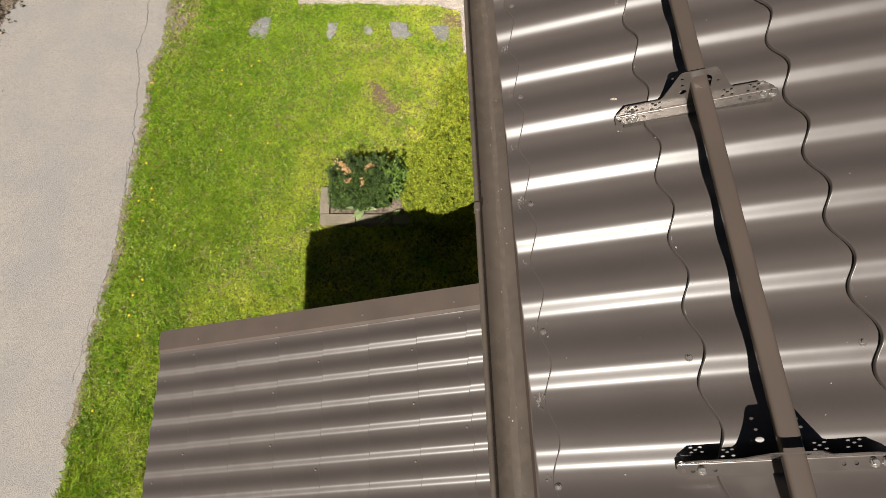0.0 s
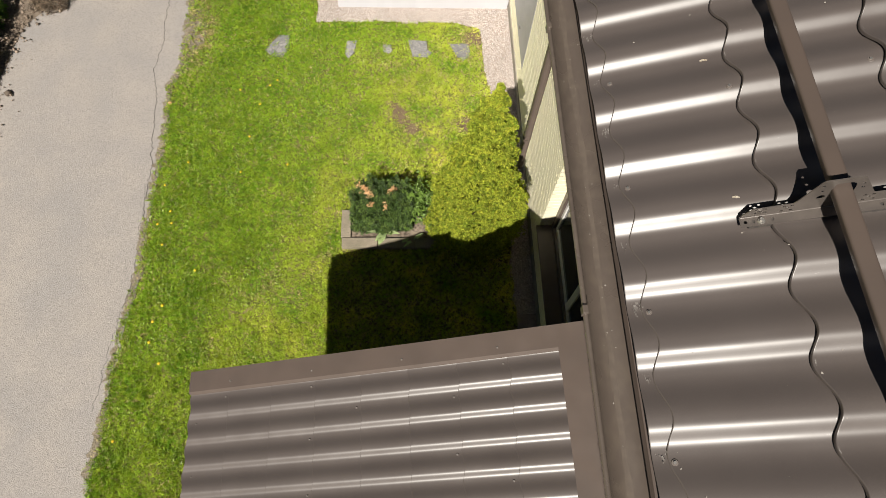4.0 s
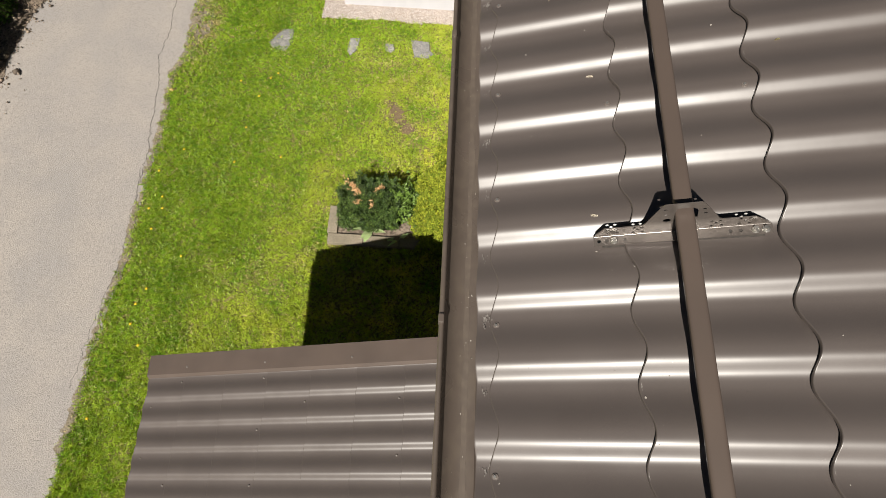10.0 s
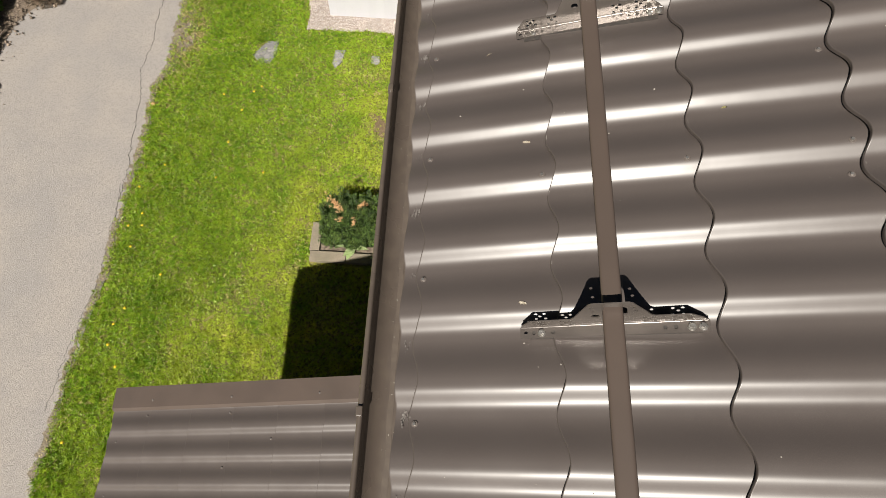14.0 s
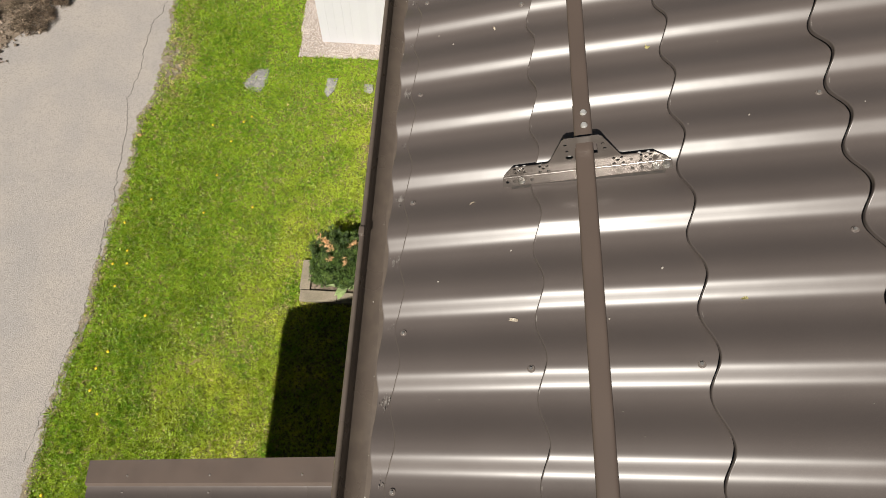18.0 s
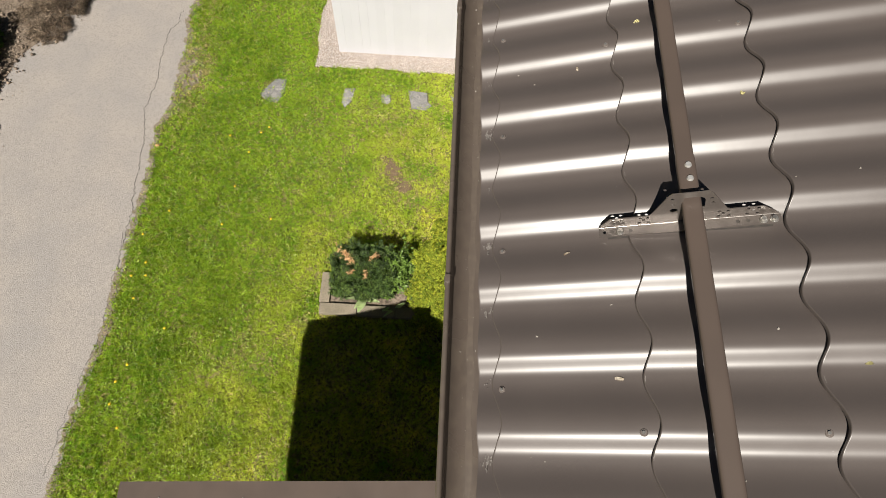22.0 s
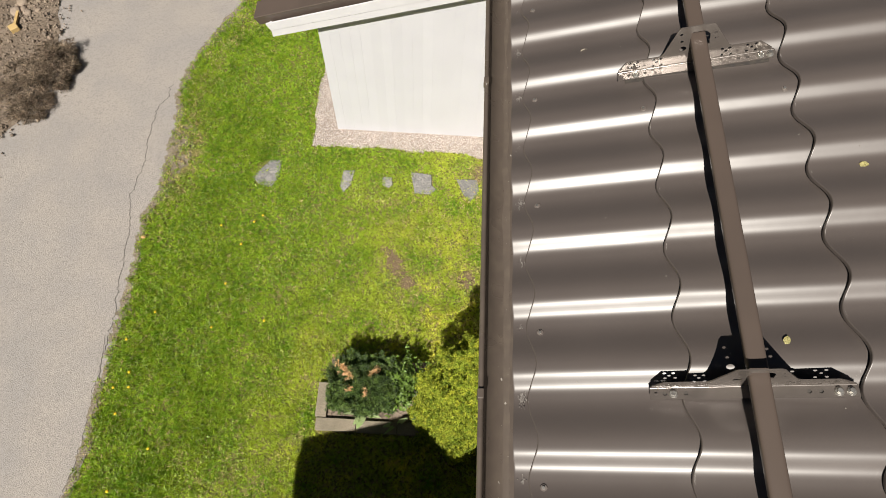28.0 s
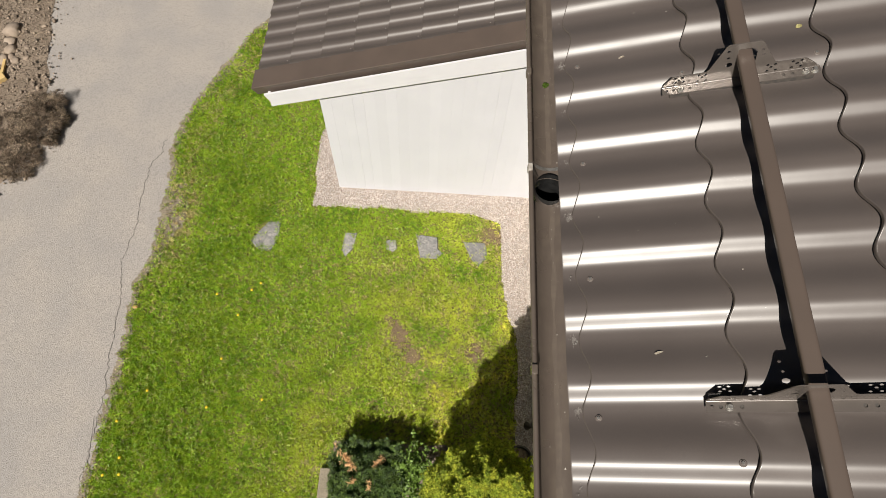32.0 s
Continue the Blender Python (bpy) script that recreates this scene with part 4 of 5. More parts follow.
def in_bed(x, y):
    return -1.46 < x < 0.55 and 3.06 < y < 3.84 + 0.06 * noise.noise((x * 5, y * 5, 6))


# clipped yew
yew = thing("yew_bush", "dark green clipped yew with browned tips in the bed", "bush", pose(-1.0, 3.585, 0.02))
rng = np.random.default_rng(11)


def bush_points(n, cx, cy, rx, ry, h, shell=0.35, power=3.0):
    """Points near the skin of a boxy dome."""
    a = rng.uniform(0, 2 * np.pi, n)
    u = rng.uniform(0, 1, n) ** 0.6
    z = h * np.sqrt(np.clip(1 - u**power, 0, 1)) * (1 - shell * rng.uniform(0, 1, n) ** 2)
    low = rng.uniform(0, 1, n) < 0.4
    z = np.where(low, rng.uniform(0.05, 0.9, n) * h, z)
    u = np.where(low, 1 - 0.12 * rng.uniform(0, 1, n), u)
    box_k = 1 / np.maximum(np.abs(np.cos(a)), np.abs(np.sin(a))) ** 0.55
    lump = 1 + 0.10 * np.sin(3 * a + 1) * np.cos(5 * u) + 0.06 * np.sin(7 * a)
    p = np.stack([cx + rx * u * np.cos(a) * box_k * lump, cy + ry * u * np.sin(a) * box_k * lump, z * (1 + 0.10 * np.sin(5 * a + 4 * u))], 1)
    d = np.stack([np.cos(a) * u, np.sin(a) * u, 0.35 + 0.6 * (1 - u)], 1)
    return p, d


def hollowed(p, d, scale, gap, depth, centre):
    """Push a crown's skin in and out and leave dark gaps in it."""
    q = lumps(p, scale, 3.0) + 0.5 * lumps(p, scale * 2.3, 9.0)
    out = ((p - centre) * np.array((1, 1, 0.8)))[q > gap]
    p, d, q = p[q > gap], d[q > gap], q[q > gap]
    return p + out / (np.linalg.norm(out, axis=1, keepdims=True) + 1e-9) * (q * depth)[:, None], d


p, d = hollowed(*bush_points(9500, 0, 0.0, 0.375, 0.285, 0.44, 0.35), 13.0, -0.24, 0.095, np.array((0, 0, 0.2)))
piece("needles", tufts(p, d, 8, 0.037, 0.0060, YEW, "needles", 0.8, seed=4), yew)
p, d = bush_points(4200, 0, 0, 0.34, 0.26, 0.39)
piece("inner_needles", tufts(p, d, 7, 0.055, 0.010, YEW, "inner_needles", 0.8, seed=5), yew)
tips = []
for bx, by, count, sx, tilt in ((-0.24, 0.12, 38, 0.05, -0.7), (0.08, 0.11, 16, 0.025, 0.8), (-0.17, -0.13, 9, 0.02, 0.0), (0.0, -0.20, 6, 0.02, -0.6)):
    p = rng.normal((bx + 0.03, by * 0.8 - 0.01, 0.455), (sx, 0.025, 0.015), (count, 3))
    p[:, 1] += tilt * (p[:, 0] - bx - 0.03)
    tips.append(p)
tips = np.concatenate(tips)
browned = piece("browned_growth", tufts(tips, np.tile((0, 0, 0.7), (len(tips), 1)), 9, 0.036, 0.007, BROWNED, "browned_growth", 0.8, seed=6), yew, None, "orange-brown dead needle tips")
browned["kind"] = "stuff"
for k in range(5):
    a = 1.25 * k
    part("stem", tube([(0.03 * math.cos(a), 0.03 * math.sin(a), -0.03), (0.12 * math.cos(a), 0.12 * math.sin(a), 0.2), (0.2 * math.cos(a), 0.2 * math.sin(a), 0.36)], [0.014, 0.01, 0.005], 6), BARK, yew)

# small broad-leaved shrub between yew and thuja
shrub = thing("small_shrub", "small bright green leafy shrub beside the yew", "shrub", pose(-0.55, 3.64, 0.02))
p = rng.normal((0.0, -0.03, 0.30), (0.08, 0.13, 0.07), (420, 3))
piece("foliage", tufts(p, np.tile((0, 0, 0.5), (420, 1)), 5, 0.045, 0.022, SHRUB_LEAF, "foliage", 0.8, seed=7), shrub)
for k in range(6):
    a = k * 1.1
    part("stem", tube([(0, 0, -0.03), (0.07 * math.cos(a), 0.12 * math.sin(a), 0.25)], 0.005, 5), BARK, shrub)


def strap_leaf(length, width, lean, turn):
    """A bent, keeled leaf with thickness."""
    bm = bmesh.new()
    rows = []
    n = 7
    for i in range(n + 1):
        f = i / n
        w = width * math.sin(math.pi * min(0.12 + 0.9 * f, 1.0)) ** 0.8 / 2 + 0.0008
        r, z = length * f * math.sin(lean + 0.5 * f), length * f * math.cos(lean + 0.5 * f)
        rows.append([bm.verts.new((r, -w, z + 0.15 * w)), bm.verts.new((r, 0, z - 0.1 * w)), bm.verts.new((r, w, z + 0.15 * w))])
    for a, b in zip(rows, rows[1:]):
        bm.faces.new((a[0], a[1], b[1], b[0])), bm.faces.new((a[1], a[2], b[2], b[1]))
    bmesh.ops.solidify(bm, geom=list(bm.faces), thickness=0.0015)
    bmesh.ops.rotate(bm, verts=bm.verts, cent=(0, 0, 0), matrix=Matrix.Rotation(turn, 3, "Z"))
    return bm


for (x, y), blades in (((-1.0, 3.30), ((0.36, 0.032, 0.35, 1.95), (0.34, 0.040, 0.4, 0.85), (0.24, 0.065, 0.6, -0.3), (0.24, 0.045, 0.6, 3.3), (0.20, 0.095, 0.9, -1.9), (0.2, 0.07, 0.7, 4.1), (0.28, 0.03, 0.5, 0.2))),
                       ((-0.62, 3.20), ((0.18, 0.05, 0.9, 3.4), (0.2, 0.035, 0.8, 3.9), (0.15, 0.05, 0.7, 0.5)))):
    plant = thing("tulip_plant", "pale green broad tulip leaves at the bed edge", "plant", pose(x, y, 0.02), "tulip plants")
    for blade in blades:
        part("leaf", strap_leaf(*blade), LIGHT_LEAF, plant, smooth=True)

# thuja
thuja = thing("thuja_tree", "yellow-green cone-shaped thuja beside the house wall", "tree", pose(0.145, 3.36, 0))
TH, TR = 2.76, 0.57


def cone_points(n, depth):
    a = rng.uniform(0, 2 * np.pi, n)
    f = 1 - np.sqrt(rng.uniform(0, 1, n))
    f = np.where(rng.uniform(0, 1, n) < 0.3, rng.uniform(0, 1, n), f)
    r = TR * np.clip((1 - f**1.3) ** 0.95, 0.03, 1) * (0.88 + 0.12 * np.minimum(f * 5, 1))
    lump = 1 + 0.10 * np.sin(4 * a + 9 * f) + 0.08 * np.sin(7 * a - 17 * f) + 0.05 * np.sin(23 * f + 2 * a)
    r = r * lump * (1 - depth * rng.uniform(0, 1, n) ** 1.5)
    z = 0.06 + f * TH
    return np.stack([r * np.cos(a) + 0.0 * f, r * np.sin(a), z], 1), np.stack([np.cos(a) * 0.75, np.sin(a) * 0.75, 0.75 + 0 * a], 1)


p, d = cone_points(70000, 0.15)
hub = np.stack([0 * p[:, 0], 0 * p[:, 0], p[:, 2]], 1)
p, d = hollowed(p, d * 0.45, 9.5, -0.10, 0.12, hub)
piece("foliage", tufts(p, d, 6, 0.020, 0.0068, THUJA, "foliage", 1.0, seed=8), thuja)
p, d = cone_points(9000, 0.45)
p = p * np.array((0.80, 0.80, 0.95))
piece("inner_foliage", tufts(p, d, 6, 0.034, 0.014, THUJA, "inner_foliage", 0.9, seed=9), thuja)
trunk = part("trunk", tube([(0, 0, -0.05), (0.01, 0, 0.8), (0, 0.01, 1.7), (0, 0, 2.6)], [0.05, 0.04, 0.025, 0.006], 8), BARK, thuja)
for k in range(26):
    a, z = k * 2.4, 0.15 + k * 0.085
    r = TR * (1 - z / TH) * 0.75
    part("limb", tube([(0, 0, z), (r * 0.5 * math.cos(a), r * 0.5 * math.sin(a), z + 0.06), (r * math.cos(a), r * math.sin(a), z + 0.2)], [0.012, 0.008, 0.003], 5), BARK, trunk)

# ---- far side of the lane ----


def twig_heap(name, x, y, rx, ry, h, count, label, mat, length=0.075, width=0.0042):
    ob = thing(name, label, "shrub", pose(x, y, 0.0))
    p, d = hollowed(*bush_points(count // 6, 0, 0, rx, ry, h, 0.8, 2.0), 7.0, -0.25, 0.16, np.array((0, 0, 0.1)))
    piece("twig_mass", tufts(p, d, 6, length, width, mat, "twig_mass", 1.0, seed=count), ob)
    for k in range(9):
        a = k * 0.7
        part("stem", tube([(0, 0, -0.02), (0.4 * rx * math.cos(a), 0.4 * ry * math.sin(a), h * 0.5), (0.8 * rx * math.cos(a), 0.8 * ry * math.sin(a), h * 0.75)], [0.008, 0.006, 0.002], 5), TWIG, ob)
    return ob


twig_heap("dry_shrub", -5.90, 7.90, 0.25, 0.36, 0.22, 17000, "dry brown leafless shrub at the lane edge", TWIG)
twig_heap("dry_shrub", -6.03, 7.22, 0.24, 0.20, 0.13, 6500, "low dry brown twigs at the lane edge", TWIG)
twig_heap("dry_shrub", -6.30, 7.62, 0.30, 0.36, 0.11, 5000, "sparse dry brown twigs spread over the bank", TWIG)
# added conifer: its dark mass stands in for a tree's shadow on the ground
conifer = thing("dark_conifer", "dark green conifer standing in for a tree's shadow beside the lane", "shrub", pose(-7.27, 5.45, 0))
p, d = bush_points(16000, 0, 0, 0.60, 0.85, 1.1, 0.5, 2.0)
piece("needles", tufts(p[::4], d[::4], 8, 0.11, 0.014, YEW, "needles", 0.6), conifer)
part("trunk", tube([(0, 0, -0.05), (0, 0, 0.9)], [0.05, 0.02], 7), BARK, conifer)
hedge = thing("green_shrub", "bright green leafy shrub on the earth bank", "shrub", pose(-6.95, 6.75, 0.0))
p, d = bush_points(4000, 0, 0, 0.36, 0.40, 0.5, 0.5, 2.0)
piece("foliage", tufts(p[::4], d[::4], 5, 0.06, 0.032, SHRUB_LEAF, "foliage", 0.7), hedge)
part("stem", tube([(0, 0, -0.05), (0, 0, 0.4)], [0.02, 0.01], 6), BARK, hedge)
rs = random.Random(8)
for i, (x, y, r) in enumerate(((-6.84, 9.49, 0.12), (-6.82, 9.29, 0.085), (-6.77, 9.14, 0.09), (-6.72, 9.02, 0.055), (-6.80, 8.95, 0.085), (-6.64, 8.95, 0.055), (-6.55, 9.2, 0.04), (-6.50, 9.02, 0.045))):
    tagged(piece("field_stone", to_mesh("field_stone", lumpy(r, 0.6, i, 0.55), ROCK, True), None, pose(x, y, 0.02 + r * 0.3, 0, 0, 40 * i)), "brown field stone lying on bare earth", "stone", "field stones on the earth")
stick = thing("wooden_stake", "pale split wooden stake lying on the earth", "stake", pose(-6.71, 8.60, 0.05, 0, 0, 9))
part("shaft", box(-0.02, 0.02, 0.05, 0.34, 0, 0.03, 0.004), WOOD, stick)
part("head", box(-0.06, 0.06, -0.06, 0.06, -0.025, 0.05, 0.006), WOOD, stick, m=pose(0, 0, 0, 0, 0, 35))

pot = thing("plant_pot", "black plastic pot standing by the wall in the shade", "pot", pose(0.60, 3.80, 0.0))
ringed = bmesh.new()
outline = [(0.085, 0.0), (0.10, 0.0), (0.122, 0.25), (0.134, 0.25), (0.134, 0.275), (0.118, 0.275), (0.112, 0.20), (0.0, 0.20)]
last = None
for r, z in [(0.0, 0.0)] + outline:
    row = [ringed.verts.new((r * math.cos(2 * math.pi * i / 28), r * math.sin(2 * math.pi * i / 28), z)) for i in range(28)]
    if last:
        for i in range(28):
            ringed.faces.new((last[i - 1], last[i], row[i], row[i - 1]))
    last = row
bmesh.ops.remove_doubles(ringed, verts=ringed.verts, dist=0.0004)
part("body", ringed, PLASTIC, pot, smooth=False)
part("soil_fill", prism([(0.108 * math.cos(a * 0.35), 0.108 * math.sin(a * 0.35)) for a in range(18)], 0.006), DIRT, pot, "dark potting soil", m=pose(0, 0, 0.205, 90, 0, 0))

# ---- lawn ----
def worn(x, y):
    """How bare the turf is, 0 to 1."""
    u, v = (x + 0.75) + 0.55 * (y - 5.08), y - 5.08
    k = 1.1 * math.exp(-((u / 0.16) ** 2 + (v / 0.29) ** 2)) * (0.8 + 0.6 * noise.noise((x * 7, y * 7, 12)))
    k = max(k, 0.75 * math.exp(-(((x - 0.3) / 0.2) ** 2 + ((y - 6.55) / 0.18) ** 2)))
    d = x - lawn_edge(y)
    k = max(k, 0.9 * max(0.0, 1 - d / 0.16) * (0.55 + 0.8 * noise.noise((x * 5, y * 3.2, 8))))
    k = max(k, 1.15 * math.exp(-(((d - 0.17) / 0.21) ** 2 + ((y - 6.62) / 0.70) ** 2)) * (0.85 + 0.9 * noise.noise((x * 6, y * 6, 14))))
    for px, py, r in ((-3.16, 2.85, 0.07), (-2.92, 2.69, 0.09), (-2.44, 2.62, 0.10), (-2.02, 4.72, 0.08), (-1.72, 2.98, 0.12), (-2.9, 4.1, 0.06), (0.10, 5.0, 0.16), (-3.0, 1.9, 0.09)):
        k = max(k, 0.7 * math.exp(-((x - px) ** 2 + (y - py) ** 2) / r**2))
    return k


def lawn():
    rng = np.random.default_rng(21)
    xy = rng.uniform((-4.3, -1.6), (0.87, 11.0), (190000, 2))
    keep, dry, sizes, dry_sizes = [], [], [], []
    for x, y in xy:
        d = x - lawn_edge(y)
        if d < 0.0 + 0.03 * noise.noise((x * 12, y * 12, 4)) or y < -1 and x > -2.2 or in_bed(x, y) or gravel_here(x, y) or (x > -1.78 and y > 7.1):
            continue
        if x > -1.9 and y < 0.75:
            continue
        w = worn(x, y)
        r = rng.uniform()
        if r < w * 0.82:
            continue
        if any(px0 < x < px1 and py0 < y < py1 for px0, px1, py0, py1 in STONE_BOXES) and r < 0.95:
            continue
        tall = 0.45 * noise.noise((x * 2.2, y * 2.2, 0.5)) + 0.5 * noise.noise((x * 11, y * 11, 1.5)) + 0.45 * noise.noise((x * 27, y * 27, 2.5))
        if tall < -0.45 and r < 0.5:
            continue
        size = max(0.5, (1.0 + 0.9 * tall) * (1.3 if x < -2.6 else 1.0)) * rng.uniform(0.7, 1.35)
        thatch = max(0.0, noise.noise((x * 1.1, y * 1.1, 40)) + 0.25 * (x + 1.5))
        z = 0.008 if d < 0.3 else -0.008
        edge = math.exp(-(((d - 0.30) / 0.17) ** 2)) * min(max((y - 5.6) / 0.6, 0.0), 1.0) * (0.6 + 0.8 * noise.noise((x * 4, y * 4, 50)))
        if rng.uniform() < 0.25 * edge:
            continue
        if rng.uniform() < 0.10 + 0.5 * edge + 0.5 * w + 0.30 * min(thatch, 1.0):
            dry.append((x, y, z)), dry_sizes.append(size * 0.85)
        else:
            keep.append((x, y, z)), sizes.append(size)
    out = []
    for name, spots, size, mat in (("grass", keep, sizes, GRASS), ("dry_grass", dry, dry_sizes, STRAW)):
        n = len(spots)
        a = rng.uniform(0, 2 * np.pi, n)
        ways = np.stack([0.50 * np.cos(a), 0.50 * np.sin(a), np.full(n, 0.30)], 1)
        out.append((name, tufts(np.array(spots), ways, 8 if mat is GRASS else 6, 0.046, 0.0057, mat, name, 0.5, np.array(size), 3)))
    return out


STONE_BOXES = [(min(p[0] for p in s) + 0.045, max(p[0] for p in s) - 0.045, min(p[1] for p in s) + 0.045, max(p[1] for p in s) - 0.045) for s, _ in STONES]
(gname, gmesh), (dname, dmesh) = lawn()


def weeds():
    """Flat rosettes of broad leaves among the grass."""
    rng = np.random.default_rng(77)
    places, ways = [], []
    for x, y in rng.uniform((-4.1, 0.5), (0.6, 9.0), (9500, 2)):
        if x < lawn_edge(y) + 0.05 or in_bed(x, y) or gravel_here(x, y) or (x > -1.8 and (y > 7.1 or y < 0.9)) or noise.noise((x * 1.7, y * 1.7, 30)) < -0.05 + 0.10 * (x + 2.6):
            continue
        if any(a < x < b and c < y < d for a, b, c, d in STONE_BOXES):
            continue
        for k in range(rng.integers(3, 6)):
            a = rng.uniform(0, 6.28)
            places.append((x + 0.008 * math.cos(a), y + 0.008 * math.sin(a), rng.uniform(0.015, 0.04)))
            ways.append((math.cos(a), math.sin(a), 0.35))
    return leaf_cards(np.array(places), np.array(ways), 0.029, 0.013, WEED_LEAF, "weeds", 0.25)


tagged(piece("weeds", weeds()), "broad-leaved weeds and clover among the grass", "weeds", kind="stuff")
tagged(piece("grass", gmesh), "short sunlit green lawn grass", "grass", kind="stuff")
tagged(piece("dry_grass", dmesh), "dry straw-coloured blades in the lawn", "grass", kind="stuff")
tagged(piece("bare_patch", patch_mesh(lambda x, y: worn(x, y) > 0.45 and x > -3.6, -1.3, 0.7, 4.6, 6.8, 0.04, -0.002, TURF, "bare_patch")), "bare brown patch worn in the lawn", "earth", kind="structure")

flower = bmesh.new()
bmesh.ops.create_uvsphere(flower, u_segments=10, v_segments=5, radius=0.016, matrix=Matrix.Translation((0, 0, 0.045)) @ Matrix.Scale(0.45, 4, (0, 0, 1)))
flower_me = to_mesh("flower_head", flower, PETAL)
stem_me = to_mesh("stem", tube([(0, 0, -0.01), (0, 0, 0.042)], 0.002, 5), SHRUB_LEAF)
rs = random.Random(5)
spots = [(-3.72, 3.62), (-3.68, 3.45), (-3.75, 3.15), (-3.62, 2.35), (-3.70, 2.15), (-3.55, 1.65), (-3.60, 4.35), (-3.05, 5.55), (-2.75, 5.3), (-3.85, 4.0), (-1.66, 6.12), (-3.45, 6.2), (-3.7, 1.9), (-3.3, 2.8), (-3.9, 0.8), (-2.9, 4.2)]
for x, y in spots + [(rs.uniform(-3.9, -2.2), rs.uniform(1.2, 6.0)) for _ in range(5)]:
    if any(a - 0.03 < x < b + 0.03 and c - 0.03 < y < d + 0.03 for a, b, c, d in STONE_BOXES) or y > 6.0:
        continue
    f = thing("dandelion", "yellow dandelion flower in the lawn", "flower", pose(x, y, 0, 0, 0, rs.uniform(0, 360)), "dandelions in the lawn")
    piece("flower_head", flower_me, f)
    piece("stem", stem_me, f)

brick_bit = piece("brick_fragment", to_mesh("brick_fragment", lumpy(0.030, 0.6, 3, 0.5), BROWNED, True), None, pose(-4.0, 5.335, 0.015, 0, 0, 30))
tagged(brick_bit, "small orange broken stone at the lane edge", "stone")


def clods():
    """Crumbs of earth and small stones on the bare bank."""
    rng = np.random.default_rng(9)
    base = np.array([(1, 0, 0), (-1, 0, 0), (0, 1, 0), (0, -1, 0), (0, 0, 1), (0, 0, -0.5)], float)
    tris = np.array([(0, 2, 4), (2, 1, 4), (1, 3, 4), (3, 0, 4), (2, 0, 5), (1, 2, 5), (3, 1, 5), (0, 3, 5)])
    vs, fs, n = [], [], 0
    for x, y in rng.uniform((-8.0, 3.5), (-5.6, 11.0), (7000, 2)):
        if x > road_edge(y) + rng.exponential(0.10):
            continue
        r = 0.007 + rng.exponential(0.009)
        vs.append(base * r * rng.uniform(0.5, 1.2, (6, 1)) + (x, y, 0.022 + 0.03 * noise.noise((x * 1.3, y * 1.3, 2)) + r * 0.3))
        fs.append(tris + 6 * n)
        n += 1
    return fast_mesh("earth_clods", np.concatenate(vs), np.concatenate(fs), CLOD)


tagged(piece("earth_clods", clods()), "brown earth crumbs and small stones on the bank", "earth", kind="stuff")


def litter():
    """Dry stalks lying on the bank and along the lane edge."""
    rng = np.random.default_rng(19)
    xy = rng.uniform((-8.0, 4.0), (-5.8, 10.5), (5200, 2))
    xy = np.array([p for p in xy if p[0] < road_edge(p[1]) - 0.02])
    p = np.concatenate([xy, np.full((len(xy), 1), 0.045)], 1)
    a = rng.uniform(0, 2 * np.pi, len(p))
    return leaf_cards(p, np.stack([np.cos(a), np.sin(a), 0.1 + 0 * a], 1), 0.09, 0.005, TWIG, "dry_stalks", 0.2)


tagged(piece("dry_stalks", litter()), "dry stalks scattered on the bare bank", "stalks", kind="stuff")


def sheet_lift(s):
    """How high a course stands off the roof's plane at s."""
    for s0, s1 in zip(starts, starts[1:]):
        if s0 <= s < s1:
            lip = 0.0045 if s0 == starts[0] else 0.018
            return float(np.interp(s - s0, [0, 0.1, s1 - s0 + 0.03], [lip, lip * 0.74, 0.0]))
    return 0.003


def specks():
    """Dust, droppings and seed husks on the roof sheets."""
    rng = random.Random(31)
    verts, faces = [], []
    for _ in range(300):
        s, y = rng.uniform(0.0, 1.9), rng.uniform(-1.5, 6.0)
        r = 0.0009 + min(rng.expovariate(1300), 0.0025)
        k = len(verts)
        z = wave_height(y) + sheet_lift(s) + 0.0012
        for i in range(5):
            a = 1.2566 * i + rng.uniform(-0.4, 0.4)
            d = r * rng.uniform(0.5, 1.3)
            verts.append((s + d * math.cos(a), y + d * math.sin(a), z))
        faces.append(tuple(range(k, k + 5)))
    return mesh("specks", verts, faces, DRY_DIRT)


speck = piece("specks", specks(), roof_main)
speck["kind"] = "stuff"


def scuffs():
    """Pale rub marks along the pressed steps, in the troughs."""
    rng = random.Random(52)
    verts, faces = [], []
    for n in range(1, 4):
        for k in range(-8, 34):
            if rng.random() < 0.25:
                continue
            y0, long, wide = k * WAVE + rng.uniform(-0.005, 0.035), rng.uniform(0.006, 0.026), rng.uniform(0.0005, 0.0013)
            off = rng.uniform(0.004, 0.009)
            b = len(verts)
            for q in range(7):
                y = y0 + long * q / 6
                s = starts[n] + drift(y) + 0.027 * edge_curve(y) + off + rng.uniform(-0.0006, 0.0006)
                w = wide * math.sin(math.pi * (q + 0.5) / 7)
                z = wave_height(y) + sheet_lift(starts[n] + off) + 0.0007
                verts += [(s - w, y, z), (s + w, y, z)]
            faces += [(b + 2 * q, b + 2 * q + 1, b + 2 * q + 3, b + 2 * q + 2) for q in range(6)]
    return mesh("scuff_marks", verts, faces, SMEAR)


rub = piece("scuff_marks", scuffs(), roof_main, None, "pale rub marks on the paint")
rub["kind"] = "stuff"

# ---- fallen leaves and specks on the roof ----


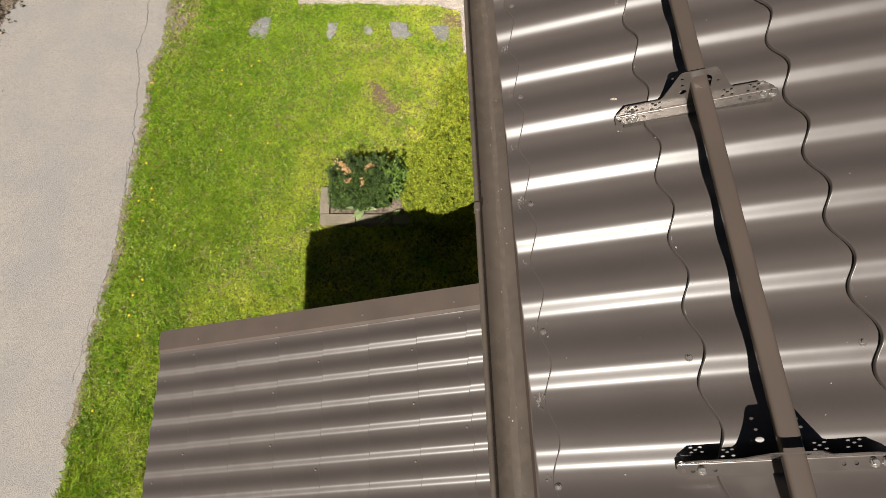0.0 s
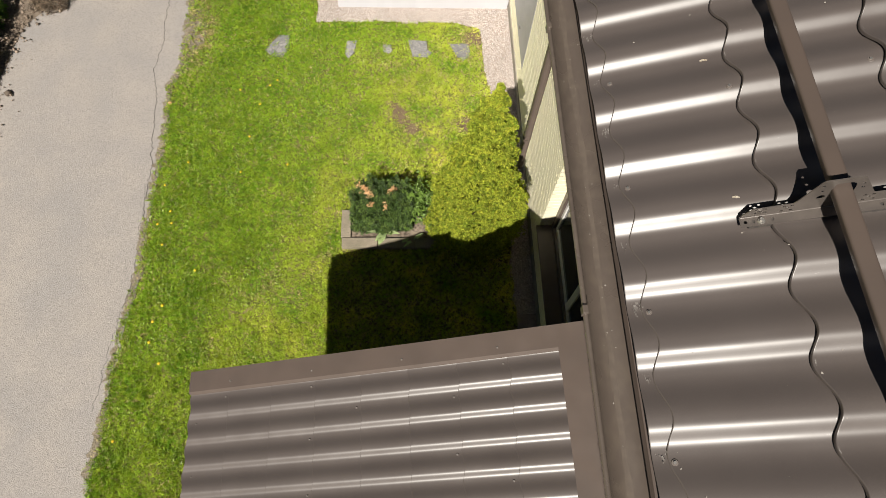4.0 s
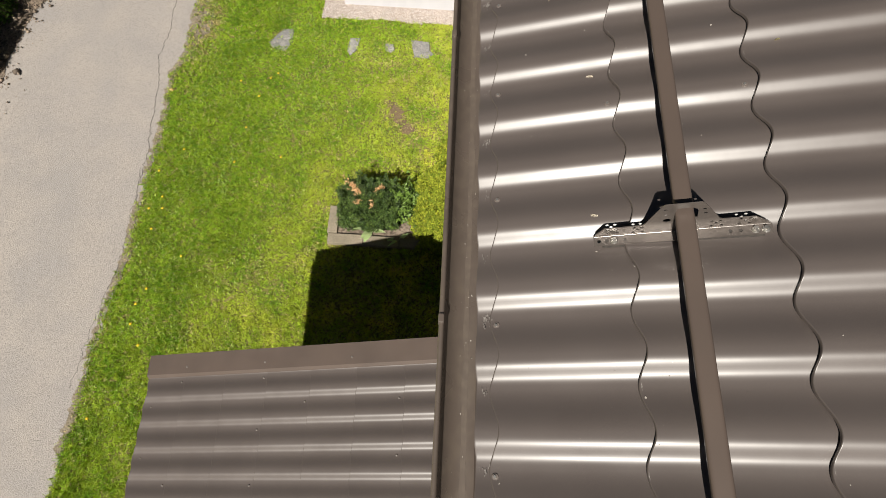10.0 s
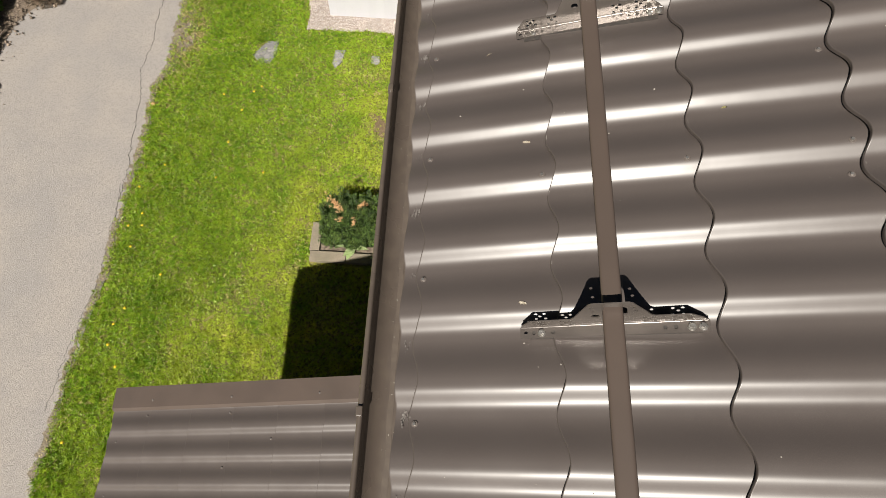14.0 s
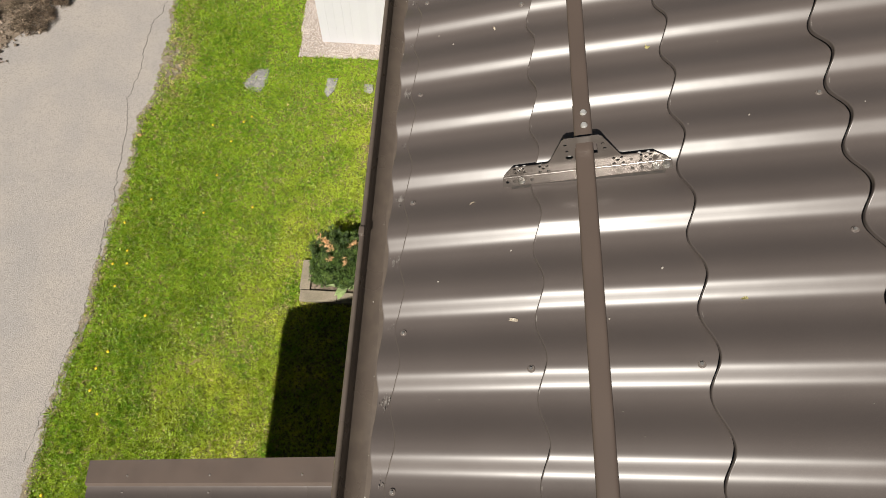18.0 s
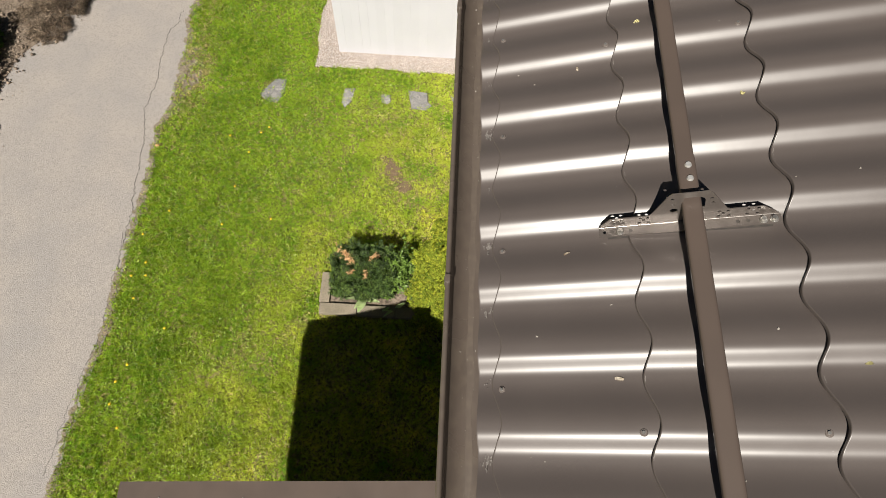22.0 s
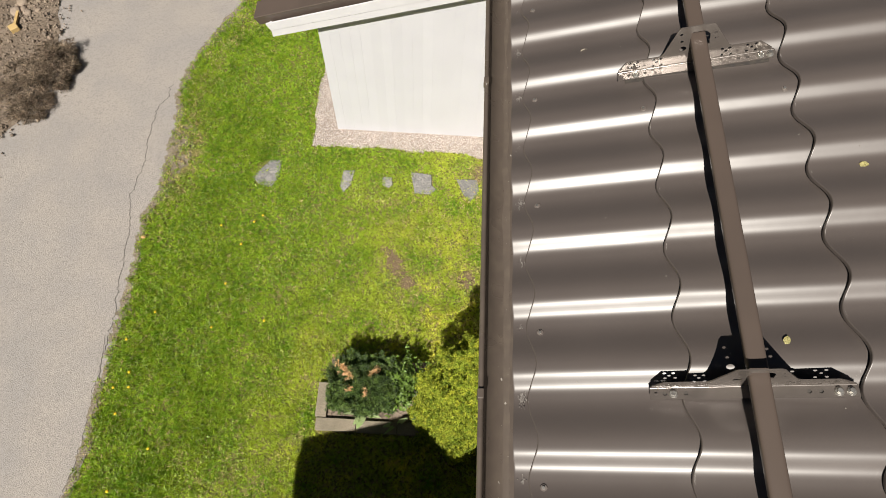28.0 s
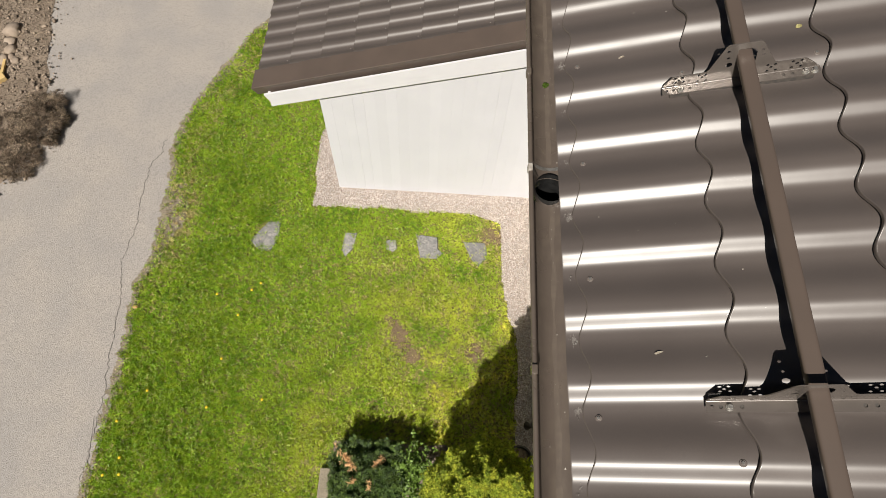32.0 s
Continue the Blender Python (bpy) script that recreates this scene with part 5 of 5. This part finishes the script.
def roof_leaf(s, y, size, turn, mat, label):
    bm = strap_leaf(size * 0.75, size * 0.5, 1.2, 0) if mat is LEAF_DRY else strap_leaf(size * 0.95, size * 0.24, 1.2, 0)
    h = wave_height(y)
    slope = math.degrees(math.atan((wave_height(y + 0.004) - wave_height(y - 0.004)) / 0.008))
    ob = piece("fallen_leaf", to_mesh("fallen_leaf", bm, mat, True), None, ROOF_M @ pose(s, y, h + sheet_lift(s) + 0.001, slope, 0, turn))
    return tagged(ob, label, "leaf", "fallen leaves on the roof")


for s, y, size, turn, kind in ((0.282, 1.117, 0.027, 170, 1), (0.251, 0.645, 0.022, 350, 1), (0.781, 1.138, 0.022, 180, 0), (0.881, 0.189, 0.030, 200, 0), (0.159, 1.437, 0.018, 30, 1), (0.639, 1.868, 0.022, 60, 0),
                               (0.22, 2.035, 0.02, 100, 1), (0.142, 3.45, 0.022, 20, 1), (0.781, 2.946, 0.028, 10, 0), (0.543, 2.505, 0.026, 80, 0), (0.405, 2.16, 0.026, 200, 0), (0.629, 4.414, 0.026, 30, 0), (0.142, 4.414, 0.022, 200, 1)):
    roof_leaf(s, y, size, turn, PALE_LEAF if kind else LEAF_DRY, "small pale petal on the roof sheet" if kind else "small yellow fallen leaf on the roof sheet")

# pale lime smears where the troughs drain over the eave


def smear(k):
    """Ragged thin crusts that follow the pressed sheet."""
    cell, verts, faces = 0.0011, [], []
    for i in range(34):
        for q in range(60):
            x, y = -0.046 + i * cell, (q - 30) * 1.6 * cell
            d = 0.5 * noise.noise((x * 150 + k * 3.7, y * 45, 1.0)) + 0.55 * noise.noise((x * 420, y * 160 + k * 5.1, 2.0)) - abs(y) / 0.055 - abs(x + 0.030) / 0.034
            if d > -0.10 + 0.16 * math.sin(k * 2.3):
                b = len(verts)
                for dx, dy in ((0, 0), (cell, 0), (cell, 1.6 * cell), (0, 1.6 * cell)):
                    e = x + dx + 0.5 * cell * noise.noise((x * 900 + dx * 900, y * 900 + dy * 900, 0))
                    lift = 0.0003 if e < -0.0185 + 0.027 * edge_curve(y + dy) else 0.0050
                    verts.append((e, y + dy, wave_height(y + dy) + lift))
                faces.append((b, b + 1, b + 2, b + 3))
    return mesh("lime_smear", verts, faces, SMEAR) if faces else None


for k in range(-6, 30):
    me = smear(k)
    if me:
        crust = piece("lime_smear", me, roof_main, pose(drift(k * WAVE), k * WAVE + 0.012, 0.0), "pale dried lime smear")
        crust["kind"] = "stuff"

green_leaf = piece("fallen_leaf", to_mesh("fallen_leaf", strap_leaf(0.030, 0.020, 1.2, 0), SHRUB_LEAF, True), None, pose(-0.086, 4.43, 5.459, 0, 0, 60))
tagged(green_leaf, "small fresh green leaf lying in the gutter", "leaf")
part("joint_clip", box(-0.076, -0.062, OUTLET_Y + 0.030, OUTLET_Y + 0.056, -0.010, 0.0150, 0.003), DRY_DIRT, gutter, "pale worn clip on the gutter rim")

# ---- bricks of the wall ----
brick_me = to_mesh("brick", box(0.0, 0.06, 0.0, 0.240, 0.0, 0.064, 0.003), BRICK)
part("upper_brickwork", box(WALL_X, WALL_X + 0.011, -4.9, 11.2, 2.245, 5.43), BRICK, wall)
made, rest = 0, []
for row in range(28):
    z = 0.165 + row * 0.0745
    y = 0.90 - (0.125 if row % 2 else 0.0)
    while y < 7.15:
        y0, y1 = y, y + 0.240
        for a, b, c, d in (W1, W2):
            if c - 0.066 < z < d:
                if a <= y0 and y1 <= b:
                    y1 = y0
                elif y0 < a < y1:
                    y1 = a
                elif y0 < b < y1:
                    y0 = b
        if y1 - y0 > 0.03:
            if y1 - y0 > 0.239 and made < 300 and 3.0 < y < 5.5 and z < 2.0:
                piece("brick", brick_me, wall, pose(WALL_X, y0, z))
                made += 1
            else:
                rest.append((y0, y1, z))
        y += 0.25
verts, faces = [], []
for y0, y1, z in rest:
    n = len(verts)
    for x in (WALL_X, WALL_X + 0.05):
        verts += [(x, y0, z), (x, y1, z), (x, y1, z + 0.064), (x, y0, z + 0.064)]
    faces += [tuple(n + i for i in f) for f in ((0, 3, 2, 1), (0, 1, 5, 4), (1, 2, 6, 5), (2, 3, 7, 6), (3, 0, 4, 7))]
far_bricks = piece("bricks", mesh("bricks", verts, faces, BRICK), wall)
far_bricks["kind"] = "stuff"
for row in range(20):
    z = W1[2] + 0.006 + row * 0.0745
    if z + 0.064 > W1[3]:
        break
    part("brick", box(WALL_X + 0.003, WALL_X + 0.148, W1[1] - 0.004, W1[1] + 0.04, z, z + 0.064, 0.003), BRICK, wall)
